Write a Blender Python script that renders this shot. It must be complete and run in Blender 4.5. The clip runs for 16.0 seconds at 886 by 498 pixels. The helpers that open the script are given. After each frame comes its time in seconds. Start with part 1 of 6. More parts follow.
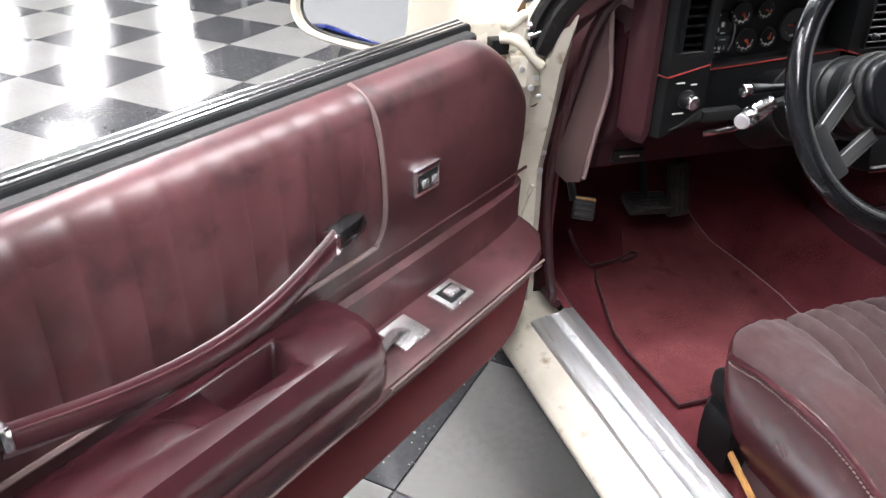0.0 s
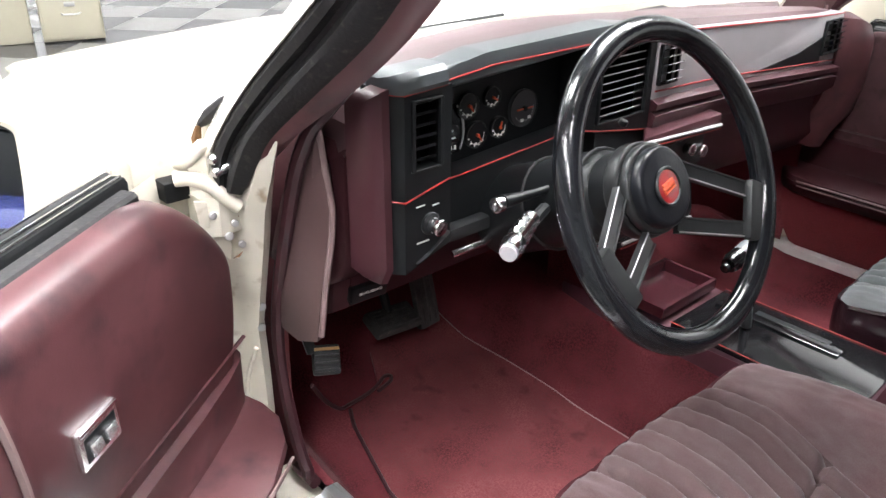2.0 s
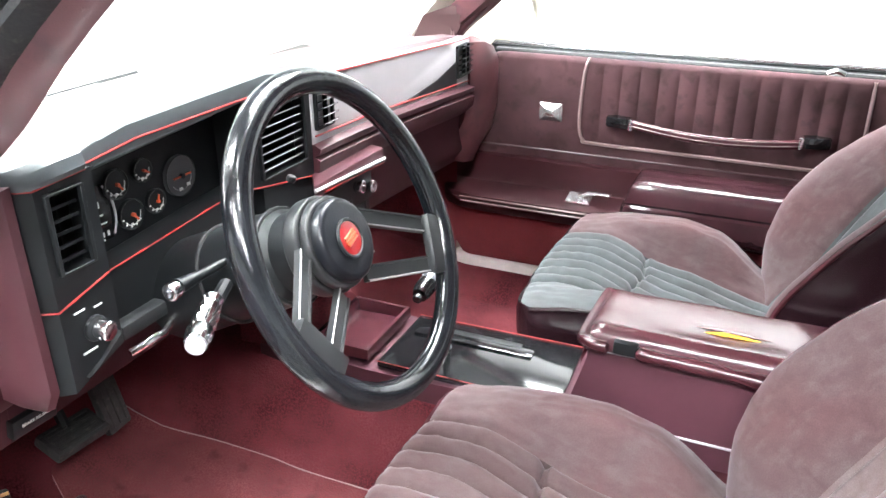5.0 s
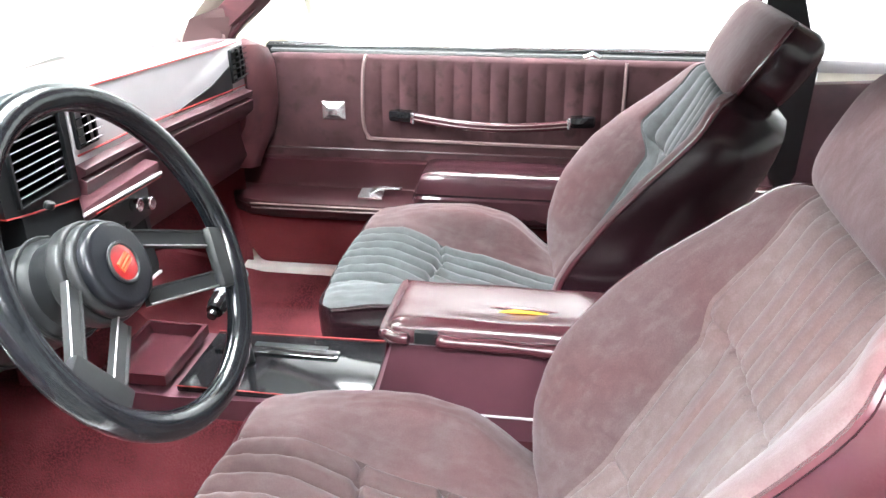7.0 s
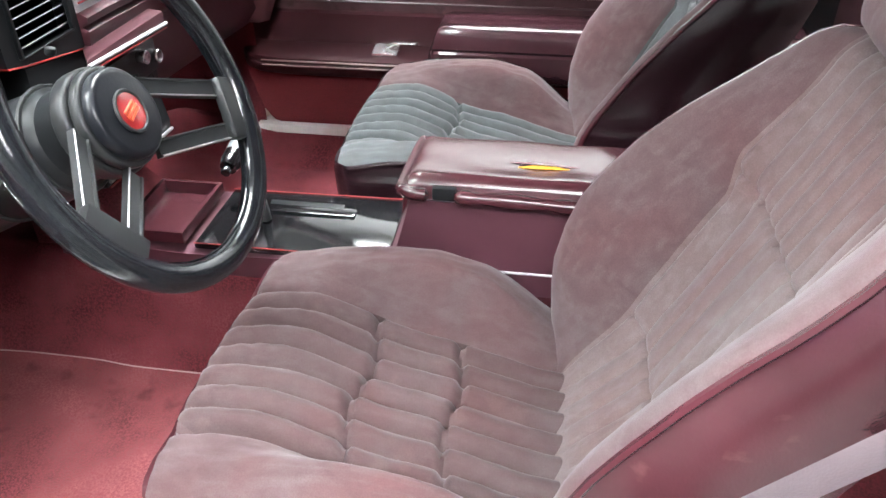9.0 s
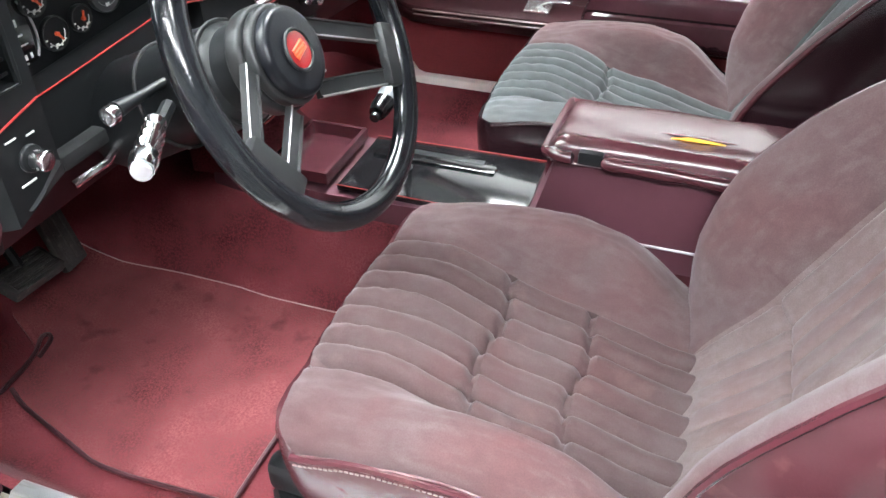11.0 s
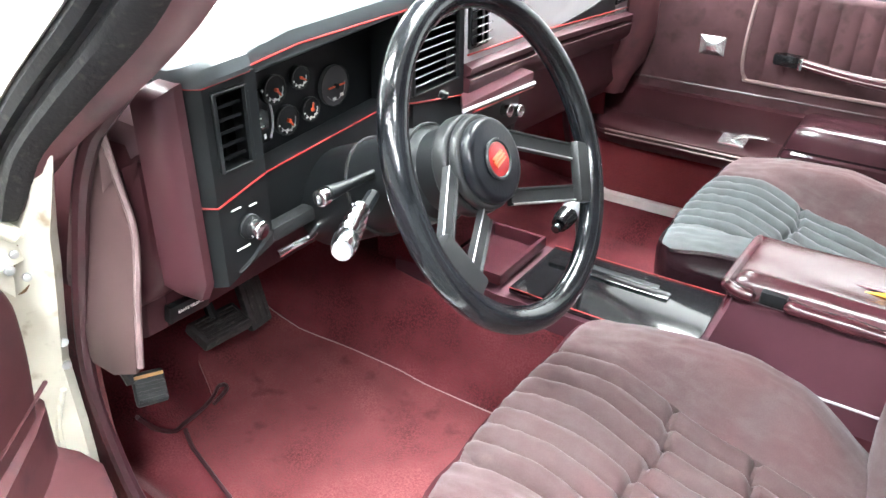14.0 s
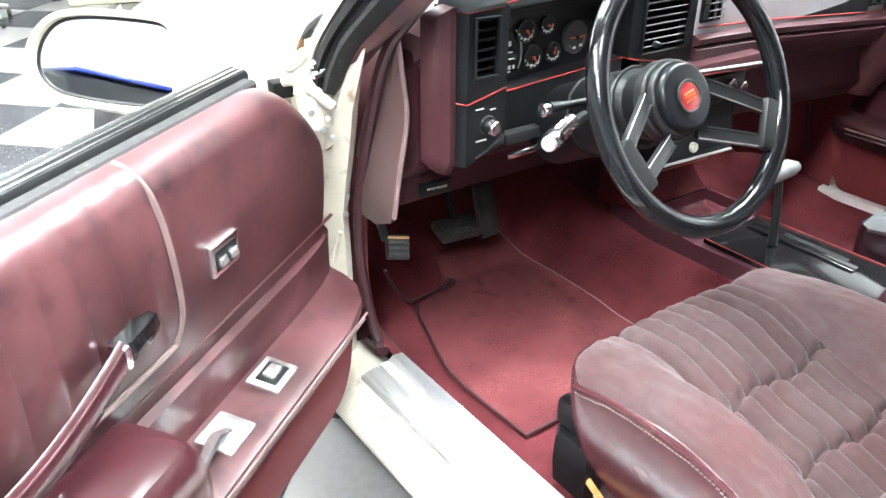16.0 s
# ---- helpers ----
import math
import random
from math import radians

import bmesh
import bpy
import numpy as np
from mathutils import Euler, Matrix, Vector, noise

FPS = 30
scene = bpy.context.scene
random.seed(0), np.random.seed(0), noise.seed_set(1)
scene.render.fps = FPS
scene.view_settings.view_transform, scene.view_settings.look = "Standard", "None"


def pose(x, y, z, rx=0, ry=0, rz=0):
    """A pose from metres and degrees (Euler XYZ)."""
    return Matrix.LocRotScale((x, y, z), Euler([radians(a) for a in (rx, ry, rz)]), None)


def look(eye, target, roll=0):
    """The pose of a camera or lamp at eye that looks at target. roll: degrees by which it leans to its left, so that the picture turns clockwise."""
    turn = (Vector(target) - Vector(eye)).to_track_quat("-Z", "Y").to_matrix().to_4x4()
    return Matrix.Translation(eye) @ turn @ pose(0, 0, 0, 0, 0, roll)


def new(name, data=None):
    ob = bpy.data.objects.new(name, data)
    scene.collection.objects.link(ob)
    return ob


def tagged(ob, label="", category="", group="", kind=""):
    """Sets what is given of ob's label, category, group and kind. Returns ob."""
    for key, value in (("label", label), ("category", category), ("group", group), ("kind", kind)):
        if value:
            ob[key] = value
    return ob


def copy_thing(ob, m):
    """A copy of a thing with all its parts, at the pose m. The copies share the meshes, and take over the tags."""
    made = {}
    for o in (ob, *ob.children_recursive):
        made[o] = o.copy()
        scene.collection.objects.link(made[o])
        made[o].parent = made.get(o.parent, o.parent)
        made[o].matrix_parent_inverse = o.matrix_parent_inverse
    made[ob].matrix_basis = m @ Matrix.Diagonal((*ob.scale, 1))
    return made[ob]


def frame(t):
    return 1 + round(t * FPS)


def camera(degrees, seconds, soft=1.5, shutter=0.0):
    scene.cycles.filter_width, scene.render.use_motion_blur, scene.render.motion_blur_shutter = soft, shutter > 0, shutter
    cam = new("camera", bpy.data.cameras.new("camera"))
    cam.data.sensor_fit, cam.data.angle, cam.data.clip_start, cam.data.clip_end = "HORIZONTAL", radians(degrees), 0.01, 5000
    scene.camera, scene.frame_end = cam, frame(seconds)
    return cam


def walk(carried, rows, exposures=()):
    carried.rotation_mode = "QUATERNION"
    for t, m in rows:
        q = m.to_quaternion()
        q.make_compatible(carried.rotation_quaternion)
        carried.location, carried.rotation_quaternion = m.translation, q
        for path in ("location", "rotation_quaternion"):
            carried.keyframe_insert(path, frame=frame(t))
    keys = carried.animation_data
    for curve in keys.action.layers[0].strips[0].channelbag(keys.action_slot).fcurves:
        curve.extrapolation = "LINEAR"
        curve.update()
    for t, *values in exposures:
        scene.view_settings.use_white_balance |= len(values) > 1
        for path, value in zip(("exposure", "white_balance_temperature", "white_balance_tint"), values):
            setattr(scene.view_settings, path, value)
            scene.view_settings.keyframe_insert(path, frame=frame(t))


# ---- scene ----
cam = camera(58.0, 16.0)
PATH = [
    (0, (-1.321, -0.812, 1.224), (-0.744, 0.828, 0.235), 1.6),
    (0.5, (-1.261, -0.682, 1.223), (-0.529, 0.897, 0.237), 1.4),
    (1, (-1.216, -0.588, 1.226), (-0.347, 0.929, 0.254), 1.2),
    (1.5, (-1.187, -0.516, 1.232), (-0.139, 0.902, 0.289), 1.1),
    (2, (-1.161, -0.482, 1.237), (0.034, 0.85, 0.343), 0.8),
    (2.5, (-1.149, -0.478, 1.244), (0.176, 0.754, 0.391), 0.6),
    (3, (-1.142, -0.49, 1.247), (0.267, 0.66, 0.416), 0.3),
    (5.5, (-1.097, -0.431, 1.251), (0.617, 0.18, 0.423), -0.1),
    (6, (-1.094, -0.441, 1.251), (0.656, 0.058, 0.421), -0.2),
    (6.5, (-1.094, -0.45, 1.25), (0.686, -0.065, 0.422), -0.3),
    (7, (-1.092, -0.46, 1.254), (0.706, -0.188, 0.421), -0.3),
    (7.5, (-1.094, -0.467, 1.253), (0.708, -0.295, 0.403), -0.2),
    (8, (-1.091, -0.468, 1.243), (0.648, -0.29, 0.271), -0.5),
    (8.5, (-1.082, -0.456, 1.235), (0.606, -0.227, 0.187), -0.3),
    (9, (-1.078, -0.453, 1.224), (0.555, -0.166, 0.106), -1.0),
    (11.5, (-1.085, -0.417, 1.219), (0.422, 0.192, 0.053), -0.6),
    (12, (-1.088, -0.415, 1.227), (0.452, 0.255, 0.141), -0.5),
    (12.5, (-1.091, -0.413, 1.232), (0.462, 0.325, 0.21), -0.3),
    (13, (-1.092, -0.406, 1.238), (0.455, 0.395, 0.256), -0.0),
    (13.5, (-1.096, -0.403, 1.239), (0.415, 0.467, 0.26), 0.2),
    (14, (-1.108, -0.417, 1.237), (0.344, 0.55, 0.26), 0.4),
    (14.5, (-1.137, -0.464, 1.233), (0.232, 0.63, 0.269), 0.3),
    (15, (-1.174, -0.53, 1.235), (0.059, 0.712, 0.266), 0.6),
    (15.5, (-1.225, -0.605, 1.231), (-0.107, 0.748, 0.272), 0.5),
    (16, (-1.286, -0.689, 1.224), (-0.262, 0.743, 0.274), 0.5),
]
EXPOSURES = [(0, 0.80, 6500, 10), (1, 0.74, 6500, 10), (2, 1.2, 6500, 9), (3, 1.65, 6400, 7), (5.5, 2.4, 6300, 5), (7.5, 2.45, 6300, 4), (9, 1.95, 6300, 5), (11.5, 1.9, 6250, 3), (12.5, 1.95, 6250, 2), (14, 2.38, 6250, 2), (15, 2.42, 6250, 2), (16, 2.08, 6250, 2)]
walk(cam, [(t, look(eye, target, roll)) for t, eye, target, roll in PATH], EXPOSURES)

# ---- light ----
world = bpy.data.worlds.new("world")
scene.world = world
world.use_nodes = True
world.node_tree.nodes["Background"].inputs[0].default_value = (0.8, 0.88, 1.0, 1)
world.node_tree.nodes["Background"].inputs[1].default_value = 0.2
LAMP = 25.0


# ---- materials ----
def material(name, color, rough=0.5, metal=0.0, vary=0.15, scale=12.0, fine=220.0, bump=0.1, tint=None, sheen=0.0,
             coat=0.0, coat_rough=0.03, streak=(1, 1, 1), spec=0.5, wear=0.0, wear_color=(0.4, 0.4, 0.4), mottle=0.0, fleck=0.0, fleck_color=(0.5, 0.5, 0.5)):
    """A surface with variation at two scales: broad blotches and fine grain, with a fine relief."""
    m = bpy.data.materials.new(name)
    m.use_nodes = True
    nt = m.node_tree
    b = nt.nodes["Principled BSDF"]
    co = nt.nodes.new("ShaderNodeTexCoord")
    mp = nt.nodes.new("ShaderNodeMapping")
    mp.inputs["Scale"].default_value = streak
    nt.links.new(co.outputs["Object"], mp.inputs["Vector"])

    def noise_node(s, detail=4.0):
        n = nt.nodes.new("ShaderNodeTexNoise")
        n.inputs["Scale"].default_value = s
        n.inputs["Detail"].default_value = detail
        nt.links.new(mp.outputs["Vector"], n.inputs["Vector"])
        return n.outputs["Fac"]

    def mix(fac, a, c2):
        x = nt.nodes.new("ShaderNodeMix")
        x.data_type = "RGBA"
        nt.links.new(fac, x.inputs["Factor"])
        for sock, v in ((x.inputs["A"], a), (x.inputs["B"], c2)):
            if isinstance(v, tuple):
                sock.default_value = (*v, 1)
            else:
                nt.links.new(v, sock)
        return x.outputs["Result"]

    def ramp(fac, lo, hi):
        r = nt.nodes.new("ShaderNodeMapRange")
        r.inputs["From Min"].default_value, r.inputs["From Max"].default_value = lo, hi
        nt.links.new(fac, r.inputs["Value"])
        return r.outputs["Result"]

    dark = tuple(c * (1 - vary) for c in color)
    light = tuple(min(1, c * (1 + vary)) for c in (tint or color))
    broad, grain = noise_node(scale), noise_node(fine, 2.0)
    col = mix(ramp(broad, 0.3, 0.7), dark, light)
    if mottle:
        col = mix(ramp(grain, 0.35, 0.65), col, tuple(min(1, c * (1 + mottle)) for c in color))
    if wear:
        col = mix(ramp(noise_node(scale * 3.1, 6.0), 0.62 - wear * 0.2, 0.75), col, wear_color)
    if fleck:
        col = mix(ramp(noise_node(75.0, 1.0), fleck, fleck + 0.03), col, fleck_color)
    nt.links.new(col, b.inputs["Base Color"])
    rr = nt.nodes.new("ShaderNodeMapRange")
    rr.inputs["To Min"].default_value, rr.inputs["To Max"].default_value = max(0.02, rough * 0.8), min(1, rough * 1.2)
    nt.links.new(broad, rr.inputs["Value"])
    nt.links.new(rr.outputs["Result"], b.inputs["Roughness"])
    b.inputs["Metallic"].default_value = metal
    b.inputs["Specular IOR Level"].default_value = spec
    b.inputs["Sheen Weight"].default_value = sheen
    if sheen:
        b.inputs["Sheen Roughness"].default_value = 0.4
        b.inputs["Sheen Tint"].default_value = (1.0, 0.85, 0.85, 1)
    b.inputs["Coat Weight"].default_value, b.inputs["Coat Roughness"].default_value = coat, coat_rough
    if bump:
        bp = nt.nodes.new("ShaderNodeBump")
        bp.inputs["Strength"].default_value = bump
        bp.inputs["Distance"].default_value = 0.002
        nt.links.new(grain, bp.inputs["Height"])
        nt.links.new(bp.outputs["Normal"], b.inputs["Normal"])
    return m


def velour(name, red, grey, bias=0.5, fray=0.0):
    """Crushed velour: broad patches where the nap lies grey or red, brushed streaks, blotches and a fine pile."""
    m = bpy.data.materials.new(name)
    m.use_nodes = True
    nt = m.node_tree
    b = nt.nodes["Principled BSDF"]
    co = nt.nodes.new("ShaderNodeTexCoord")

    def noise_at(scale, detail, stretch=(1, 1, 1), turn=0.0, twist=0.0):
        mp, n = nt.nodes.new("ShaderNodeMapping"), nt.nodes.new("ShaderNodeTexNoise")
        mp.inputs["Scale"].default_value = stretch
        mp.inputs["Rotation"].default_value = (0, 0, turn)
        n.inputs["Scale"].default_value, n.inputs["Detail"].default_value, n.inputs["Distortion"].default_value = scale, detail, twist
        nt.links.new(co.outputs["Object"], mp.inputs["Vector"])
        nt.links.new(mp.outputs["Vector"], n.inputs["Vector"])
        return n.outputs["Fac"]

    def ramp(fac, lo, hi, a=0.0, c=1.0):
        r = nt.nodes.new("ShaderNodeMapRange")
        for key, v in (("From Min", lo), ("From Max", hi), ("To Min", a), ("To Max", c)):
            r.inputs[key].default_value = v
        nt.links.new(fac, r.inputs["Value"])
        return r.outputs["Result"]

    def mix(fac, a, c, mode="MIX"):
        x = nt.nodes.new("ShaderNodeMix")
        x.data_type, x.blend_type = "RGBA", mode
        if isinstance(fac, float):
            x.inputs["Factor"].default_value = fac
        else:
            nt.links.new(fac, x.inputs["Factor"])
        for sock, v in ((x.inputs["A"], a), (x.inputs["B"], c)):
            if isinstance(v, tuple):
                sock.default_value = (*v, 1)
            else:
                nt.links.new(v, sock)
        return x.outputs["Result"]

    broad = noise_at(4.2, 4.0, (1, 1.4, 1), 0.4, 0.6)
    blotch = noise_at(38.0, 5.0, (1, 0.6, 1), 0.7, 1.2)
    streak = noise_at(60.0, 3.0, (1.6, 0.28, 0.6), 0.9)
    pile = noise_at(620.0, 2.0)
    col = mix(ramp(broad, bias - 0.24, bias + 0.24), red, grey)
    col = mix(ramp(blotch, 0.36, 0.68, 0.0, 0.42), col, tuple(c * 0.62 for c in red))
    col = mix(ramp(streak, 0.50, 0.72, 0.0, 0.35), col, tuple(c * 1.35 for c in grey))
    if fray:
        col = mix(ramp(noise_at(22.0, 6.0), 0.60, 0.70, 0.0, fray), col, (0.20, 0.13, 0.12))
    col = mix(ramp(pile, 0.3, 0.7, 0.0, 0.35), col, tuple(c * 0.5 for c in red))
    nt.links.new(col, b.inputs["Base Color"])
    b.inputs["Roughness"].default_value = 0.95
    b.inputs["Specular IOR Level"].default_value = 0.08
    b.inputs["Sheen Weight"].default_value = 0.16
    b.inputs["Sheen Roughness"].default_value = 0.45
    b.inputs["Sheen Tint"].default_value = (0.94, 0.92, 0.95, 1)
    bp = nt.nodes.new("ShaderNodeBump")
    bp.inputs["Strength"].default_value, bp.inputs["Distance"].default_value = 0.25, 0.002
    nt.links.new(blotch, bp.inputs["Height"])
    bp2 = nt.nodes.new("ShaderNodeBump")
    bp2.inputs["Strength"].default_value, bp2.inputs["Distance"].default_value = 0.25, 0.0006
    nt.links.new(pile, bp2.inputs["Height"])
    nt.links.new(bp.outputs["Normal"], bp2.inputs["Normal"])
    nt.links.new(bp2.outputs["Normal"], b.inputs["Normal"])
    return m


def emitter(name, color, strength):
    m = bpy.data.materials.new(name)
    m.use_nodes = True
    b = m.node_tree.nodes["Principled BSDF"]
    b.inputs["Base Color"].default_value = (0.9, 0.9, 0.9, 1)
    b.inputs["Emission Color"].default_value = (*color, 1)
    b.inputs["Emission Strength"].default_value = strength
    return m


def glass(name, tint=(1, 1, 1)):
    m = bpy.data.materials.new(name)
    m.use_nodes = True
    nt = m.node_tree
    nt.nodes.clear()
    out, mx = nt.nodes.new("ShaderNodeOutputMaterial"), nt.nodes.new("ShaderNodeMixShader")
    tr, gl = nt.nodes.new("ShaderNodeBsdfTransparent"), nt.nodes.new("ShaderNodeBsdfGlossy")
    tr.inputs["Color"].default_value = (*tint, 1)
    gl.inputs["Roughness"].default_value = 0.02
    mx.inputs["Fac"].default_value = 0.05
    for a, c in ((tr.outputs[0], mx.inputs[1]), (gl.outputs[0], mx.inputs[2]), (mx.outputs[0], out.inputs[0])):
        nt.links.new(a, c)
    return m


VINYL = material("burgundy_vinyl", (0.064, 0.021, 0.024), 0.40, vary=0.4, scale=6, fine=700, bump=0.10, tint=(0.086, 0.032, 0.036), spec=0.40, coat=0.22, coat_rough=0.20, wear=0.6, wear_color=(0.034, 0.015, 0.019))
VINYL_DUSTY = material("dusty_burgundy_vinyl", (0.074, 0.044, 0.048), 0.42, vary=0.2, scale=6, fine=600, bump=0.12, spec=0.4)
VINYL_GLOSS = material("glossy_burgundy_vinyl", (0.050, 0.013, 0.018), 0.24, vary=0.2, scale=7, fine=500, bump=0.07, spec=0.6)
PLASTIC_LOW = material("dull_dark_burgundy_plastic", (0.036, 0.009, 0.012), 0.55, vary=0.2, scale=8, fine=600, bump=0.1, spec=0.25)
PLASTIC_RED = material("burgundy_plastic", (0.052, 0.017, 0.022), 0.38, vary=0.12, scale=9, fine=700, bump=0.08, spec=0.45)
VELOUR = velour("burgundy_velour", (0.097, 0.048, 0.050), (0.093, 0.078, 0.080), 0.52)
VELOUR_WORN = velour("greyed_burgundy_velour", (0.072, 0.070, 0.072), (0.074, 0.086, 0.088), 0.42)
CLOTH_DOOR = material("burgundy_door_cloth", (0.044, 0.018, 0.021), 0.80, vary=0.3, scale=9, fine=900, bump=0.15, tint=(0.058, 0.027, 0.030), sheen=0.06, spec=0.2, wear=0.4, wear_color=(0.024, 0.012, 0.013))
CARPET = material("red_carpet", (0.066, 0.013, 0.017), 0.97, vary=0.5, scale=8, fine=300, bump=0.4, tint=(0.120, 0.032, 0.037), sheen=0.12, mottle=0.75, spec=0.05)
MAT_CLOTH = material("red_floor_mat_pile", (0.088, 0.021, 0.025), 0.97, vary=0.5, scale=6, fine=320, bump=0.4, tint=(0.148, 0.050, 0.052), sheen=0.12, mottle=0.55, spec=0.05, wear=0.10, wear_color=(0.070, 0.017, 0.020))
CARPET_DOOR = material("door_carpet", (0.12, 0.024, 0.028), 0.97, vary=0.25, scale=10, fine=420, bump=0.6, sheen=0.1, mottle=0.4, spec=0.05)
BLACK = material("black_plastic", (0.008, 0.009, 0.010), 0.40, vary=0.25, scale=15, fine=600, bump=0.10, spec=0.28)
VENT_SLAT = material("dull_black_slat", (0.006, 0.006, 0.007), 0.7, vary=0.2, scale=20, fine=300, bump=0.05, spec=0.12)
BLACK_SATIN = material("satin_black_metal", (0.020, 0.021, 0.022), 0.38, vary=0.2, scale=20, fine=300, bump=0.05, spec=0.35)
LEATHER = material("black_leather", (0.008, 0.009, 0.011), 0.17, vary=0.4, scale=30, fine=110, bump=0.16, spec=0.55)
RUBBER = material("black_rubber", (0.014, 0.014, 0.015), 0.6, vary=0.3, scale=30, fine=200, bump=0.3, spec=0.3, wear=0.2, wear_color=(0.045, 0.041, 0.037))
DARK_SEAL = material("burgundy_rubber_seal", (0.036, 0.010, 0.014), 0.45, vary=0.25, scale=20, fine=200, spec=0.4)
CHROME = material("chrome", (0.88, 0.88, 0.90), 0.16, metal=1.0, vary=0.06, scale=30, fine=200, bump=0.02)
BRUSHED = material("brushed_sill_aluminium", (0.72, 0.73, 0.75), 0.38, metal=0.85, vary=0.10, scale=8, fine=120, bump=0.25, streak=(6, 0.6, 6), wear=0.2, wear_color=(0.5, 0.49, 0.46))
TRIM_STRIP = material("pale_piping_strip", (0.25, 0.18, 0.175), 0.3, metal=0.2, vary=0.1, scale=20, fine=100)
WHITE = material("white_car_paint", (0.64, 0.61, 0.53), 0.22, vary=0.04, scale=3, fine=50, bump=0.0, coat=0.5)
WHITE_JAMB = material("aged_white_jamb_paint", (0.60, 0.57, 0.49), 0.35, vary=0.15, scale=9, fine=90, bump=0.15, wear=0.12, wear_color=(0.26, 0.20, 0.13))
PANEL_GREY = material("silver_grey_dash_applique", (0.40, 0.385, 0.40), 0.36, metal=0.10, vary=0.06, scale=10, fine=600, bump=0.03, coat=0.3, coat_rough=0.10)
RED_LINE = material("red_pinstripe", (0.28, 0.016, 0.014), 0.45, vary=0.1, scale=20, fine=100, bump=0)
ORANGE = material("orange_paint", (0.62, 0.085, 0.03), 0.4, vary=0.1, scale=40, fine=200, bump=0)
WHITE_MARK = material("white_markings", (0.7, 0.7, 0.68), 0.5, vary=0.1, scale=60, fine=200, bump=0)
FOAM = material("yellow_foam", (0.75, 0.38, 0.03), 0.9, vary=0.2, scale=60, fine=300, bump=0.5)
TILE_DARK = material("charcoal_vinyl_tile", (0.045, 0.046, 0.050), 0.13, vary=0.22, scale=5, fine=60, bump=0.02, mottle=0.2, fleck=0.70, fleck_color=(0.30, 0.30, 0.30), spec=0.22)
TILE_LIGHT = material("pale_grey_vinyl_tile", (0.190, 0.189, 0.183), 0.13, vary=0.10, scale=4, fine=50, bump=0.02, mottle=0.08, fleck=0.72, fleck_color=(0.18, 0.18, 0.17), spec=0.22)
GROUT = material("floor_joint", (0.2, 0.2, 0.2), 0.6)
WALL = material("white_wall_paint", (0.60, 0.61, 0.60), 0.7, vary=0.03, scale=1.5, fine=60, bump=0.1)
CEIL = material("grey_ceiling_paint", (0.30, 0.30, 0.30), 0.8, vary=0.05, scale=1.5, fine=60, bump=0.1)
DIFFUSER = emitter("lamp_diffuser", (0.99, 0.975, 1.0), LAMP)
BLACK_GLOSS = material("gloss_black_plastic", (0.008, 0.008, 0.009), 0.10, vary=0.15, scale=12, fine=300, bump=0.02, spec=0.6)
# tan of the seat rail, also the painted warm glint on the parking pedal
RAIL_GLINT = material("tan_seat_rail_and_warm_glint", (0.38, 0.20, 0.07), 0.5, vary=0.2, scale=30)
CHROME_PLATE = material("bright_plated_metal", (0.92, 0.92, 0.93), 0.24, metal=0.92, vary=0.08, scale=40, fine=300, bump=0.03)
STEEL = material("galvanised_steel", (0.5, 0.5, 0.5), 0.45, metal=0.9, vary=0.15)
BEIGE = material("beige_painted_steel", (0.36, 0.34, 0.26), 0.45, vary=0.06, scale=4)
BLUE = material("blue_car_paint", (0.012, 0.03, 0.22), 0.2, vary=0.1, scale=4, coat=0.8, bump=0)
GLASS = glass("window_glass", (0.93, 0.97, 0.95))
MIRROR = material("mirror_silver", (0.86, 0.88, 0.9), 0.02, metal=1.0, vary=0.0, bump=0)
WEBBING = material("mauve_grey_webbing", (0.12, 0.090, 0.100), 0.6, vary=0.15, scale=20, fine=400, bump=0.3)
KICK = material("dusty_mauve_plastic", (0.085, 0.050, 0.050), 0.42, vary=0.2, scale=7, fine=600, bump=0.1, spec=0.45)
# the car's creamy white, darkened for the shaded side of the mirror housings
MIRROR_PAINT_SHADED = material("shaded_cream_mirror_paint", (0.50, 0.47, 0.39), 0.3, vary=0.05, scale=8, fine=80, bump=0.02, coat=0.3)
BROW = material("grey_black_brow_vinyl", (0.045, 0.052, 0.056), 0.38, vary=0.2, scale=12, fine=500, bump=0.1, spec=0.6)
CONSOLE_RED = material("purple_burgundy_plastic", (0.066, 0.024, 0.033), 0.34, vary=0.15, scale=8, fine=700, bump=0.08, spec=0.45)
HORN = material("black_horn_vinyl", (0.008, 0.009, 0.012), 0.30, vary=0.2, scale=20, fine=300, bump=0.1, spec=0.35)
VELOUR_GREY = velour("faded_burgundy_velour", (0.084, 0.043, 0.044), (0.078, 0.063, 0.064), 0.48, 0.12)
VINYL_SATIN = material("satin_burgundy_vinyl", (0.058, 0.018, 0.023), 0.25, vary=0.25, scale=7, fine=400, bump=0.12, spec=0.6, wear=0.1, wear_color=(0.12, 0.05, 0.05))
VENT_WELL = material("vent_depth", (0.003, 0.003, 0.003), 0.9, vary=0.1, bump=0, spec=0.05)
# the seat vinyl again, darkened to carry the passenger side's shadow
SHADED_SEAT_VINYL = material("shaded_burgundy_seat_vinyl", (0.014, 0.006, 0.008), 0.20, vary=0.12, scale=9, fine=400, bump=0.10, spec=0.5)
PEDAL = material("dusty_pedal_rubber", (0.040, 0.038, 0.038), 0.7, vary=0.3, scale=40, fine=250, bump=0.4, spec=0.25, wear=0.3, wear_color=(0.085, 0.075, 0.070))
